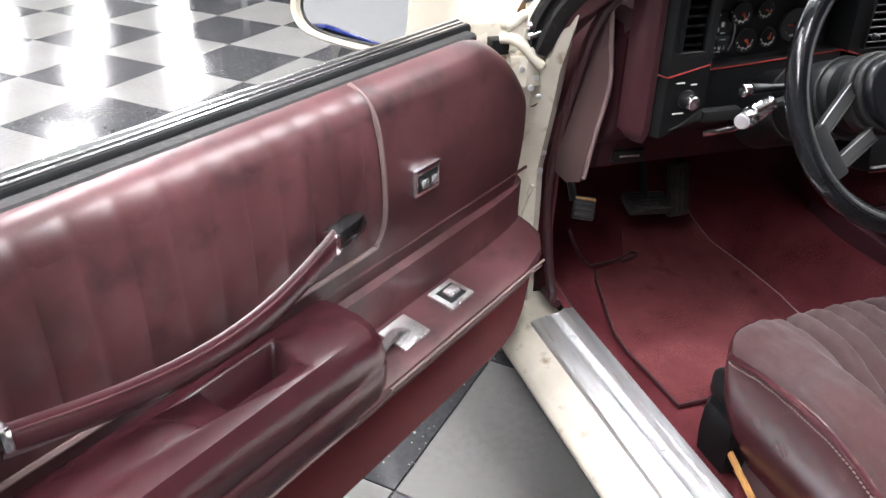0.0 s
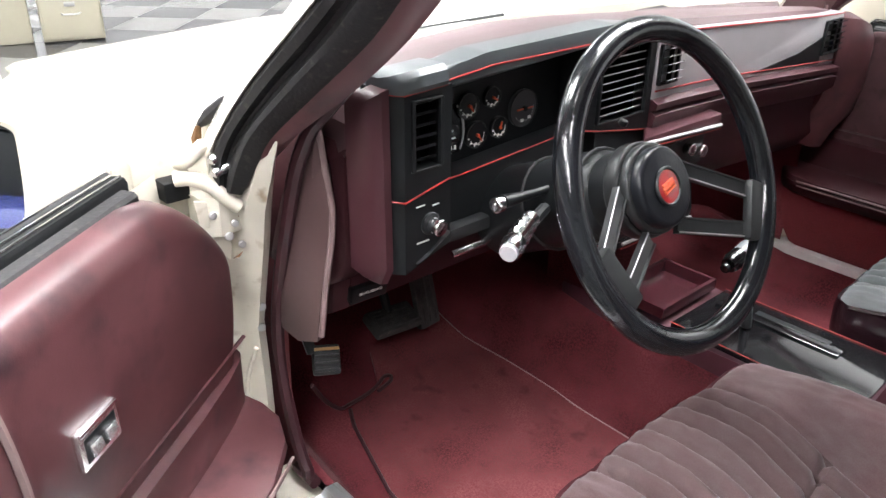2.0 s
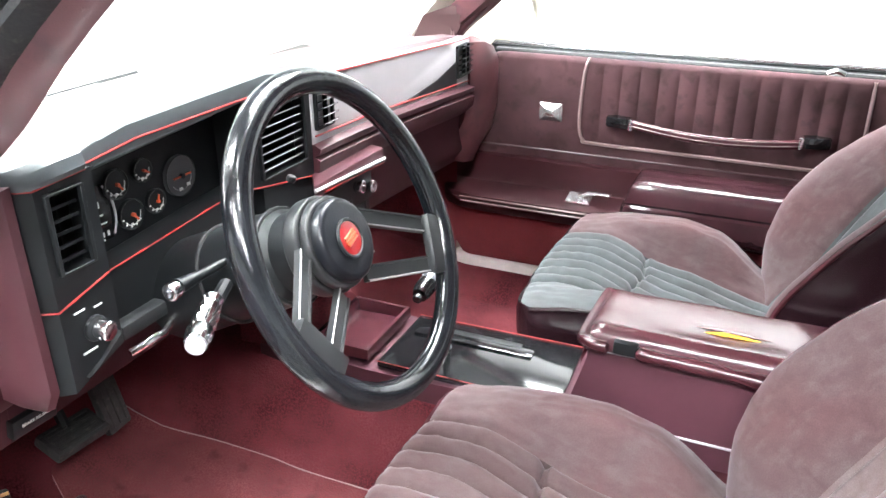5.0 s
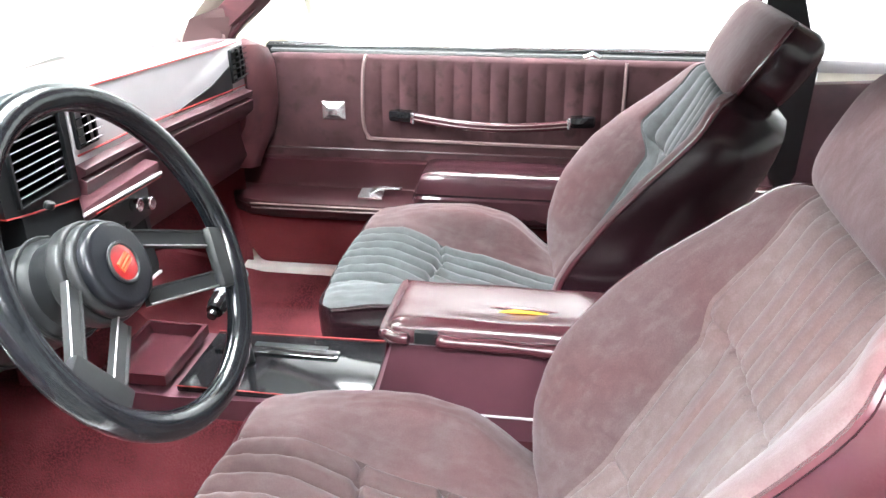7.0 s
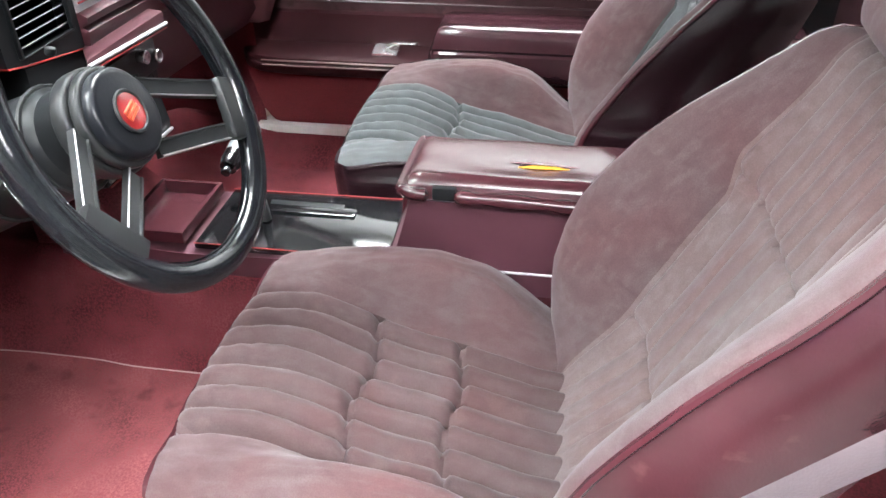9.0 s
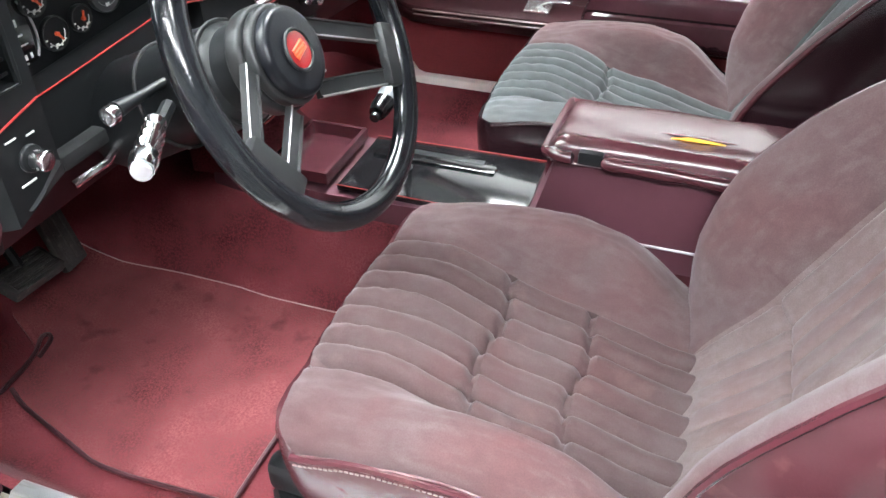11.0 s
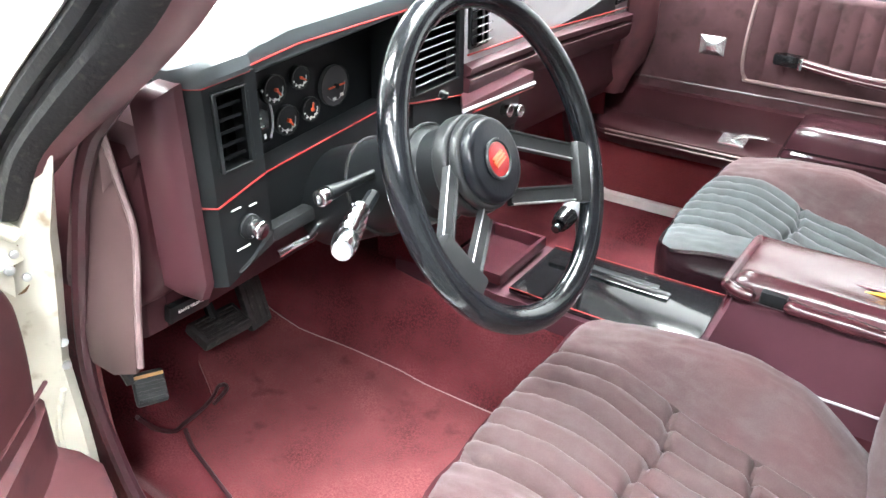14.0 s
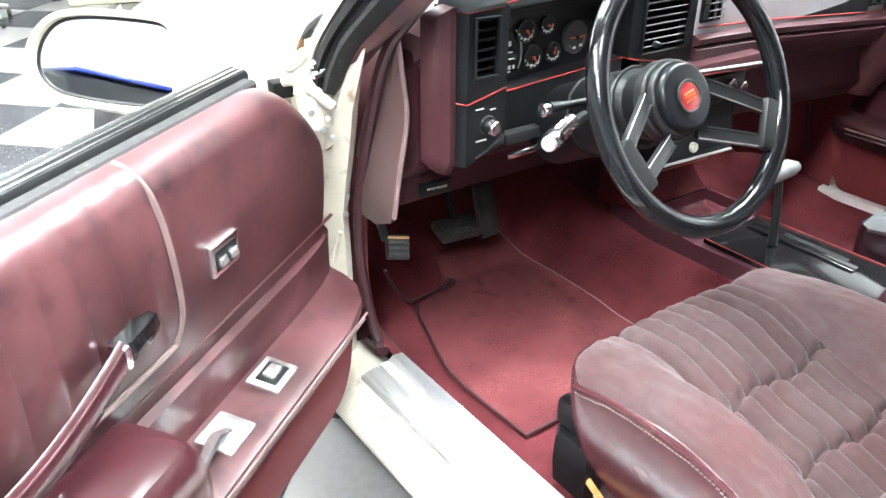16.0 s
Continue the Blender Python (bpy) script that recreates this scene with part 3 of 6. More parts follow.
part("cowl_seal", tube([(-0.752, 0.430, 0.928), (-0.744, 0.415, 0.942), (-0.735, 0.392, 0.962), (-0.728, 0.372, 0.978)], [0.004, 0.010, 0.008, 0.002], 8), RUBBER, car, "torn black cowl seal")
part("rusty_edge", tube([(-0.764, 0.420, 0.902), (-0.760, 0.424, 0.914), (-0.754, 0.428, 0.928)], [0.004, 0.007, 0.004], 8), RUST, car, "rusty brown cowl edge")
for y, z in ((0.398, 0.665), (0.405, 0.628)):
    part("bolt_hole", disc((-0.708, y + 0.002, z), (-0.25, -1, 0), 0.006, 0.004, 14, 0.001), STEEL, car)
part("post_crease", tube(curve([(-0.722, 0.402, 0.60), (-0.735, 0.415, 0.54), (-0.738, 0.41, 0.46), (-0.742, 0.385, 0.38)], 5), 0.004, 6), WHITE_JAMB, car)

hood = []
for y, z, w in ((0.64, 0.930, 0.72), (0.9, 0.915, 0.72), (1.4, 0.835, 0.68), (1.85, 0.725, 0.60), (2.0, 0.665, 0.55)):
    hood.append([(-w - 0.03, y, z - 0.016), (-w * 0.6, y, z), (-0.15, y, z + 0.012), (0.15, y, z + 0.012), (w * 0.6, y, z), (w + 0.03, y, z - 0.016), (w, y, z - 0.1), (-w, y, z - 0.1)])
part("hood", loft(hood), WHITE, car)
part("nose", box((0, 1.99, 0.44), (1.20, 0.12, 0.40), 0.04), WHITE, car)
part("firewall", box((0, 0.72, 0.58), (1.44, 0.04, 0.66)), BLACK, car)
for sx in (-1, 1):
    part("cowl_side", box((sx * 0.712, 0.63, 0.53), (0.03, 0.30, 0.66), 0.004), BLACK, car)
part("cowl_panel", box((0, 0.645, 0.880), (1.20, 0.15, 0.02), 0.004), BLACK, car, "black cowl panel")
for sx in (-1, 1):
    part("cowl_corner", box((sx * 0.672, 0.645, 0.892), (0.15, 0.16, 0.03), 0.006), WHITE, car)
for x0, x1 in ((-0.50, 0.02),):
    wa = part("wiper", tube(curve([(x0, 0.660, 0.925), (x0 + 0.2, 0.668, 0.938), (x1, 0.665, 0.942)], 6), 0.005, 6), BLACK_SATIN, car, "black windscreen wiper")
    part("wiper_blade", box(((x0 + x1) / 2 + 0.08, 0.655, 0.932), (0.36, 0.005, 0.012), 0.002), RUBBER, wa)
    part("wiper_link", box(((x0 + x1) / 2 + 0.08, 0.658, 0.941), (0.16, 0.006, 0.005), 0.002), STEEL, wa)
part("cowl_grille", prism([(0.56, 0.885), (0.56, 0.900), (0.66, 0.915), (0.66, 0.885)], "x", -0.54, 0.54), BLACK, car)
roof = []
for y, z, w in ((-0.05, 1.335, 0.60), (-0.3, 1.375, 0.61), (-0.7, 1.385, 0.61), (-1.15, 1.35, 0.59)):
    roof.append([(-w, y, z - 0.03), (-w * 0.7, y, z), (0, y, z + 0.012), (w * 0.7, y, z), (w, y, z - 0.03), (w * 0.95, y, z - 0.06), (0, y, z - 0.03), (-w * 0.95, y, z - 0.06)])
part("roof", loft(roof), WHITE, car)
part("headliner", grid(lambda u, v: (-0.57 + 1.14 * u, -1.15 + 1.05 * v, 1.305 + 0.02 * math.sin(math.pi * v)), 8, 8), HEADLINER, car)
ws = part("windscreen", grid(lambda u, v: ((-1 + 2 * u) * (0.665 - 0.08 * v), 0.60 - 0.17 * abs(2 * u - 1) ** 2.5 + (-0.66 + 0.13 * abs(2 * u - 1) ** 2.5) * v, 0.915 + 0.42 * v), 16, 6), GLASS, car, "clear windscreen")
ws.visible_shadow = False
rw = part("rear_window", grid(lambda u, v: ((-1 + 2 * u) * (0.58 + 0.08 * (1 - v)), -1.75 + 0.62 * v, 0.92 + 0.42 * v), 8, 4), GLASS, car)
rw.visible_shadow = False
part("rear_shelf", box((0, -1.80, 0.86), (1.42, 0.45, 0.03), 0.01), VINYL, car)
part("trunk_lid", loft([[(-0.74, y, z - 0.1), (-0.74, y, z), (0.74, y, z), (0.74, y, z - 0.1)] for y, z in ((-1.98, 0.92), (-2.5, 0.92), (-2.86, 0.86))]), WHITE, car)
part("tail_panel", box((0, -2.84, 0.56), (1.6, 0.08, 0.56), 0.03), WHITE, car)

# ---- doors ----

def build_door(name, at, side, label, stretch=1.0, line=0.895):
    """A long coupe door in its own axes: u towards its latch, v inwards, z up. side says which way round it is."""
    t = thing(name, label, "car door", "car doors", at=at)

    def P(u, v, z):
        return Vector((0.27 + (u - 0.27) * stretch, v * side, z))
    DOOR_Z = line
    PU = 0.340 if side < 0 else 0.360      # where the piping stands
    ROLL = 0.045 if side > 0 else 0.016    # radius of the panel's upper edge
    LU = 0.27 if side < 0 else 0.280
    L = 1.30

    def face(u, z):
        """Inner face of the upper panel."""
        v = 0.10 + 0.012 * math.sin(math.pi * min(1, max(0, (z - 0.64) / 0.26)))
        if 0.345 < u < 0.935 and 0.705 < z < 0.885:
            fade = smooth(0.345, 0.36, u) * smooth(0.935, 0.92, u) * smooth(0.705, 0.74, z) * smooth(DOOR_Z - 0.55 * ROLL, DOOR_Z - 1.7 * ROLL, z)
            v += fade * (0.0055 * abs(math.sin(math.pi * (u - 0.345) / 0.0421)) ** 0.7 - 0.003)
        over = max(0, min(1, (z - DOOR_Z + ROLL) / ROLL))
        return v - ROLL * (1 - math.sqrt(1 - over ** 2))

    def top_z(u):
        # the front upper corner is rounded off
        z = DOOR_Z
        if u < 0.15:
            z -= 0.24 * (1 - math.sqrt(max(0, 1 - ((0.15 - u) / 0.160) ** 2.0)))
        return z

    def upper(a, b):
        u = -0.005 + (L - 0.01) * a
        zt = top_z(u)
        if b < 0.70:
            z = 0.645 + (zt - 0.645 - ROLL) * b / 0.70
            v = face(u, z)
        else:
            q = (b - 0.70) / 0.30
            z = zt - ROLL + ROLL * math.sin(q * math.pi / 2)
            v = face(u, min(zt, DOOR_Z) - ROLL - 0.001) - ROLL * (1 - math.cos(q * math.pi / 2))
        if u < 0.03:
            v -= 0.05 * (1 - smooth(-0.005, 0.03, u))
        return P(u, v, z)
    # the shut door's vinyl, ledge and armrest have shade put into darker colours
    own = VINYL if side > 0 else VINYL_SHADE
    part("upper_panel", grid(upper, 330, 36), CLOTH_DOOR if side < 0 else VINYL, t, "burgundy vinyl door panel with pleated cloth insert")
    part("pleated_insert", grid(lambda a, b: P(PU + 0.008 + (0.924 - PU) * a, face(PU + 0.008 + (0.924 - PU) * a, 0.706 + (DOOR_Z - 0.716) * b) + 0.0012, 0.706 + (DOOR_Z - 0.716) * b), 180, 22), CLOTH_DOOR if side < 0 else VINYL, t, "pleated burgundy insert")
    strip = curve([(PU + 0.010, DOOR_Z - 0.002, 0), (PU + 0.006, DOOR_Z - 0.02, 0), (PU + 0.003, 0.85, 0), (PU, 0.76, 0), (PU + 0.003, 0.722, 0), (PU + 0.012, 0.705, 0), (PU + 0.032, 0.699, 0), (0.6, 0.697, 0), (0.938, 0.695, 0)], 8)
    part("piping", tube([P(p.x, face(p.x, p.y) + 0.001, p.y) for p in strip], 0.0042, 6), TRIM_STRIP, t, "pale pinkish piping strip")
    part("piping", tube([P(0.94, face(0.94, 0.70 + 0.19 * k / 8) + 0.001, 0.70 + 0.19 * k / 8) for k in range(9)], 0.004, 6), TRIM_STRIP, t)
    part("lower_bead", tube([P(0.0 + 1.28 * k / 20, 0.103, 0.668) for k in range(21)], 0.003, 6), own, t)
    # shell, window slot and belt mouldings
    shell = [(0.085, 0.36), (0.085, 0.885), (0.045, 0.888), (0.03, 0.87), (0.020, 0.87), (0.012, 0.885), (-0.03, 0.80), (-0.045, 0.65), (-0.04, 0.45), (-0.02, 0.30), (0.02, 0.30), (0.075, 0.335)]
    lo = []
    for u in (0.0, 0.02, 0.05, 0.09, 0.13, 0.5, 0.9, L - 0.03, L):
        k = 1.0 if 0.02 <= u <= L - 0.03 else 0.94
        zt = top_z(max(u, 0.0))
        lo.append([P(u, 0.0 + (v - 0.0) * k, min(z, max(zt - 0.02 if v > 0.013 else 0.885, 0.36)) ) for v, z in shell])
    part("shell", loft(lo), WHITE_JAMB, t, "white painted steel door shell")
    part("inner_window_seal", loft([[P(0.11 + 1.16 * k, v, DOOR_Z + z) for v, z in ((0.068, -0.03), (0.068, -0.002), (0.064, 0.002), (0.050, 0.003), (0.046, 0.000), (0.046, -0.03))] for k in (0, 0.05, 0.5, 1)]), RUBBER, t, "black felt window seal")
    part("glass_top", prism([(0.0435 * side, 0.86), (0.0435 * side, 0.898), (0.0455 * side, 0.898), (0.0455 * side, 0.86)], "x", 0.12, 1.0 + 0.25 * stretch), BLACK, t)
    part("outer_window_seal", loft([[P(0.09 + 1.18 * k, v, DOOR_Z + z) for v, z in ((0.043, -0.03), (0.043, 0.002), (0.040, 0.007), (0.028, 0.008), (0.025, 0.005), (0.008, 0.003), (0.006, -0.03))] for k in (0, 0.05, 0.5, 1)]), BLACK, t)
    part("belt_moulding", tube([P(0.09 + 1.18 * k / 24, 0.018, DOOR_Z + 0.006) for k in range(25)], 0.0085, 10, flat=0.6), BLACK_SATIN, t, "black belt moulding with bright beads")
    for v, z, r in ((0.036, 0.0085, 0.0013), (0.026, 0.0090, 0.0016), (0.017, 0.0112, 0.0016), (0.009, 0.0060, 0.0018)):
        part("bright_bead", tube([P(0.09 + 1.18 * k / 24, v, DOOR_Z + z) for k in range(25)], r, 6), CHROME, t)
    # map ledge ahead of the armrest
    ledge = [(0.09, 0.648), (0.112, 0.640), (0.108, 0.578), (0.111, 0.571), (0.178, 0.562), (0.190, 0.556), (0.192, 0.545), (0.187, 0.541), (0.190, 0.536), (0.186, 0.528), (0.172, 0.512), (0.160, 0.505), (0.115, 0.50), (0.085, 0.50)]
    lo = []
    for u in (-0.002, 0.012, 0.05, 0.12, 0.2, 0.3, 0.40, 0.50):
        k = lerp_table([(-0.002, 0.35), (0.012, 0.6), (0.05, 0.85), (0.12, 1.0), (0.5, 1.0)], u)
        lo.append([P(u, 0.085 + (v - 0.085) * k, z) for v, z in ledge])
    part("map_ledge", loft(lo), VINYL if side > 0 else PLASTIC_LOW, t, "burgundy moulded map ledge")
    part("ledge_bead", tube([P(0.07 + 0.37 * k / 12, 0.1925, 0.5505) for k in range(13)], 0.0022, 6), TRIM_STRIP, t)
    part("ledge_bead", tube([P(0.07 + 1.2 * k / 30, 0.189, 0.5385) for k in range(31)], 0.0016, 6), TRIM_STRIP, t)
    # armrest
    arm = [(0.09, 0.672), (0.12, 0.676), (0.165, 0.674), (0.187, 0.664), (0.196, 0.645), (0.198, 0.615), (0.194, 0.600), (0.196, 0.596), (0.194, 0.56), (0.190, 0.545), (0.183, 0.528), (0.17, 0.512), (0.115, 0.50), (0.085, 0.50)]
    if side < 0:
        # squarer on the shut door, with a sharp upper edge and a crease along its face
        arm = [(0.09, 0.676), (0.13, 0.676), (0.172, 0.671), (0.186, 0.665), (0.193, 0.655), (0.196, 0.642), (0.199, 0.612), (0.194, 0.604), (0.198, 0.598), (0.196, 0.56), (0.192, 0.545), (0.184, 0.524), (0.17, 0.510), (0.115, 0.50), (0.085, 0.50)]
    lo = []
    back_by = 0.0 if side > 0 else 0.035
    for u, kv, kz in ((0.425 + back_by, 0.55, 0.55), (0.430 + back_by, 0.78, 0.85), (0.440 + back_by, 0.92, 0.96), (0.46 + back_by, 1, 1), (0.55, 1, 1), (0.7, 1, 1), (0.9, 1, 1), (1.1, 0.98, 1), (1.27, 0.9, 1), (1.285, 0.6, 0.9)):
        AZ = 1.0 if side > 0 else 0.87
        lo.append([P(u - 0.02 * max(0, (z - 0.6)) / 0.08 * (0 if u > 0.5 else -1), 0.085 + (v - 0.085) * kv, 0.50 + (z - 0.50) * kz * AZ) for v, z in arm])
    rest = part("armrest", loft(lo), VINYL_GLOSS if side > 0 else VINYL_GLOSS_SHADE, t, "glossy burgundy padded armrest")
    if name == "driver_door":
        # the grip recess is cut out of the armrest
        cut = part("cutter", box((P(0.607, 0, 0).x, 0.148, 0.66), (0.105, 0.044, 0.13), 0.008), VINYL_GLOSS, t)
        md = rest.modifiers.new("recess", "BOOLEAN")
        md.object, md.operation, md.solver = cut, "DIFFERENCE", "EXACT"
        bpy.context.view_layer.update()
        done = bpy.data.meshes.new_from_object(rest.evaluated_get(bpy.context.evaluated_depsgraph_get()))
        rest.modifiers.clear()
        rest.data = done
        bpy.data.objects.remove(cut)
    # carpeted lower part
    part("lower_carpet", prism([(P(a, 0, 0).x, b) for a, b in ((0.01, 0.51), (0.035, 0.41), (0.06, 0.375), (0.10, 0.362), (1.26, 0.362), (1.29, 0.51))], "y", *sorted((0.085 * side, 0.145 * side)), 0.012), CARPET_DOOR, t, "red carpeted kick strip")
    # lock plate
    pl = part("lock_plate", loft([[P(LU + a * k, v, 0.765 + c * k) for a, c in ((-0.028, -0.021), (0.028, -0.021), (0.028, 0.021), (-0.028, 0.021))] for k, v in ((1, 0.108), (1, 0.113), (0.45, 0.122))]) if side < 0 else box((P(LU, 0, 0).x, 0.115 * side, 0.765), (0.058, 0.008, 0.042), 0.003), CHROME_PLATE, t, "square chrome lock switch plate")
    if side > 0:
        part("recess", box((P(LU, 0, 0).x, 0.1185, 0.763), (0.046, 0.002, 0.026), 0.0008), BLACK, pl)
        for dx in (-0.011, 0.011):
            part("toggle", box((0, 0, 0), (0.015, 0.008, 0.012), 0.002, m=Matrix.Translation((P(LU, 0, 0).x + dx, 0.121, 0.762)) @ pose(0, 0, 0, 18, 0, 0)), CHROME_PLATE, pl, "small chrome toggle")
        part("plate_lip", box((P(LU, 0, 0).x, 0.1195, 0.7835), (0.056, 0.003, 0.004), 0.001), CHROME, pl)
    else:
        part("rocker", box((P(LU, 0, 0).x, 0.121 * side, 0.765), (0.024, 0.005, 0.014), 0.002), CHROME_PLATE, pl)
    # window switch and door lever on the ledge
    tilt = pose(0, 0, 0, -9.5 * side, 0, 0)
    if side > 0:
        sw = part("window_switch", box((0, 0, 0), (0.060, 0.048, 0.008), 0.003, m=Matrix.Translation(P(0.257, 0.146, 0.572)) @ tilt), CHROME_PLATE, t, "chrome window switch plate")
        part("recess", box((0, 0, 0.0035), (0.040, 0.030, 0.003), 0.001, m=Matrix.Translation(P(0.257, 0.146, 0.572)) @ tilt), BLACK, sw)
        part("rocker", box((0, 0, 0.006), (0.026, 0.018, 0.010), 0.003, m=Matrix.Translation(P(0.257, 0.146, 0.572)) @ tilt), CHROME_PLATE, sw)
    lv = part("lever_plate", box((0, 0, 0), (0.060, 0.050, 0.008), 0.003, m=Matrix.Translation(P(0.362, 0.148, 0.571)) @ tilt), CHROME_PLATE, t, "chrome door handle plate")
    part("lever", tube([P(0.360, 0.150, 0.576), P(0.385, 0.152, 0.590), P(0.440, 0.172, 0.598)], [0.007, 0.009, 0.006], 8, flat=0.5), CHROME_PLATE, lv, "chrome door release lever")
    # pull strap
    ends = (0.405, 0.880)
    sag, thick = (-0.018, 0.0175) if side > 0 else (-0.007, 0.0105)
    pts = []
    for k in range(25):
        q = k / 24
        u = ends[0] + 0.055 + (ends[1] - ends[0] - 0.11) * q
        pts.append(P(u, 0.128 + 0.030 * math.sin(math.pi * q), 0.760 + sag * math.sin(math.pi * q) - 0.006 * q))
    part("pull_strap", tube(pts, thick, 10, flat=0.42, up=(0, 1, 0)), VINYL_GLOSS, t, "burgundy pull strap")
    for bz in (0.65, -0.2):
        part("strap_bead", tube([p + Vector((0, 0.005 * side, thick * bz)) for p in pts], 0.0012, 6), VINYL if side > 0 else TRIM_STRIP, t)
    for e, sgn in ((ends[0], 1), (ends[1], -1)):
        cap = part("strap_cap", loft([[P(e + sgn * a, 0.110 + b * w, 0.760 + c * h) for b, c in ((-0.3, -1), (1, -0.8), (1.2, 0), (1, 0.8), (-0.3, 1))] for a, w, h in ((0, 0.012, 0.011), (0.004, 0.016, 0.014), (0.02, 0.020, 0.0145), (0.048, 0.024, 0.0145), (0.058, 0.020, 0.013))]), BLACK_GLOSS, t, "black strap end cap")
        part("ferrule", box((P(e + sgn * 0.058, 0, 0).x, 0.126 * side, 0.759), (0.010, 0.024, 0.027), 0.004), CHROME, cap)
    part("lock_button", tube([P(0.85, 0.075, DOOR_Z - 0.004), P(0.865, 0.075, DOOR_Z + 0.002), P(0.88, 0.075, DOOR_Z - 0.004)], [0.012, 0.014, 0.012], 10), CHROME, t, "chrome oval lock button bezel")
    return t


def axes(o, u, v):
    """A pose from an origin and two level axes."""
    m = Matrix.Identity(4)
    m.col[0] = (*u, 0, 0)
    m.col[1] = (*v, 0, 0)
    m.col[3] = (*o, 0, 1)
    return m


# the passenger door is shut; the driver's stands open by some fifty degrees
build_door("passenger_door", axes((0.82, 0.342), (0, -1), (1, 0)), -1, "closed passenger door with burgundy vinyl and cloth trim")
driver_door = build_door("driver_door", axes((-0.857, 0.404), (-0.8, -0.6), (0.6, -0.8)), 1, "open driver door with burgundy vinyl trim panel and armrest", 1.13, 0.915)

# ---- seats ----
def bucket_seat(at, label, worn, lean_deg, tall):
    t = thing("bucket_seat", label, "car seat", "front seats", at=at)
    main = VELOUR
    rib = VELOUR_WORN if worn else VELOUR_GREY
    # passenger seat's vinyl is the darkened copy: its shadow lies in the colour
    side_vinyl = SHADED_SEAT_VINYL if worn else VINYL_SATIN
    drop = 0.014 if worn else 0.042
    W = 0.132

    def rib_h(x, amp=0.016):
        return amp * (abs(math.sin(math.pi * (x + W) / (2 * W / 7))) ** 0.72 - 0.7)

    def top(x, y):
        """Height of the cushion; y runs back from its front edge."""
        ax = abs(x)
        s = min(1, y / 0.085)
        z = 0.543 + 0.023 * math.sqrt(max(0, 1 - (1 - s) ** 2)) - 0.050 * smooth(0.07, 0.24, y) - 0.055 * smooth(0.2, 0.46, y)
        z += (0.008 + 0.067 * smooth(0.05, 0.24, y) - 0.062 * smooth(0.30, 0.46, y)) * smooth(W, 0.185, ax)
        e = max(0, (ax - 0.195) / 0.055)
        z -= drop * (1 - math.sqrt(max(0, 1 - min(1, e) ** 2)))
        if ax < W:
            z += rib_h(x) * smooth(-0.01, 0.03, y)
            for yy in ((0.178, 0.292) if not worn else (0.178,)):
                z -= 0.013 * math.exp(-((y - yy - 0.006 * math.sin(40 * x)) / 0.0055) ** 2)
        z -= 0.009 * math.exp(-((ax - W) / 0.006) ** 2)
        return z + 0.003 * noise.noise((x * 14, y * 14, 3 * at.translation.x)) + 0.0016 * noise.noise((x * 70, y * 40, 5)) + 0.0022 * smooth(0.17, 0.02, y) * noise.noise((x * 60 + y * 90, y * 24 - x * 30, 9))

    def cushion(a, b):
        a2, b2 = min(1, max(0, a * 1.10 - 0.05)), max(0, b * 1.05 - 0.05)
        y = 0.54 * b2
        w = 0.250 - 0.046 * (1 - math.sqrt(max(0, 1 - (1 - min(1, y / 0.05)) ** 2)))
        x = (2 * a2 - 1) * w
        p = Vector((x, -y + (0.018 * (1 - (x / w) ** 2)) * (1 - smooth(0, 0.1, y)), top(x, y)))
        tuck = max(abs(a * 1.10 - 0.05 - a2) / 0.05, max(0, 0.05 - b * 1.05) / 0.05)
        if tuck > 0:
            p.z -= 0.035 * tuck
            p.x *= 1 - 0.03 * tuck
            p.y -= 0.006 * tuck * (y < 0.02)
        return p
    c0, c1 = 0.5 - 0.5 * W / 0.25 / 1.10, 0.5 + 0.5 * W / 0.25 / 1.10
    part("cushion_bolster", grid(lambda a, b: cushion(c0 * a, b), 40, 90), rib if worn else main, t, "velour seat bolster")
    part("cushion_bolster", grid(lambda a, b: cushion(c1 + (1 - c1) * a, b), 40, 90), main, t, "velour seat bolster")
    part("cushion_insert", grid(lambda a, b: cushion(c0 + (c1 - c0) * a, b), 140, 120), rib, t, "ribbed velour cushion centre")

    def outline(w, y0, y1, z, n=8, r=0.05, run=16):
        """A rounded outline of the cushion, finely divided, its front bowed out."""
        corners = []
        for cx, cy, a0 in ((w - r, -y0 - r, 0), (-w + r, -y0 - r, 90), (-w + r, -y1 + r, 180), (w - r, -y1 + r, 270)):
            corners.append([(cx + r * math.cos(radians(a0 + 90 * k / n)), cy + r * math.sin(radians(a0 + 90 * k / n))) for k in range(n + 1)])
        pts = []
        for c, d in zip(corners, corners[1:] + corners[:1]):
            pts += c
            pts += [(c[-1][0] + (d[0][0] - c[-1][0]) * q / run, c[-1][1] + (d[0][1] - c[-1][1]) * q / run) for q in range(1, run)]
        return [(px, py + 0.018 * (1 - (px / w) ** 2) * smooth(-y0 - r, -y0, py), z) for px, py in pts]
    def rim_at(pts, d):
        return [(px, py, top(min(abs(px), 0.2485) * (1 if px > 0 else -1), max(0.0, -py)) + d - 0.12 * smooth(0.40, 0.45, -py)) for px, py, _ in pts]
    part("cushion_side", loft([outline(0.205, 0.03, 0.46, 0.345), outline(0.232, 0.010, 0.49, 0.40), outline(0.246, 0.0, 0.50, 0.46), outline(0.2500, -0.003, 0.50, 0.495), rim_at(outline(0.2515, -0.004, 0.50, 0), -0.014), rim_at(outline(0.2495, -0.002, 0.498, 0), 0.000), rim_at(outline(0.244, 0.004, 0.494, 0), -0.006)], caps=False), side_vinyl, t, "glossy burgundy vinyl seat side")
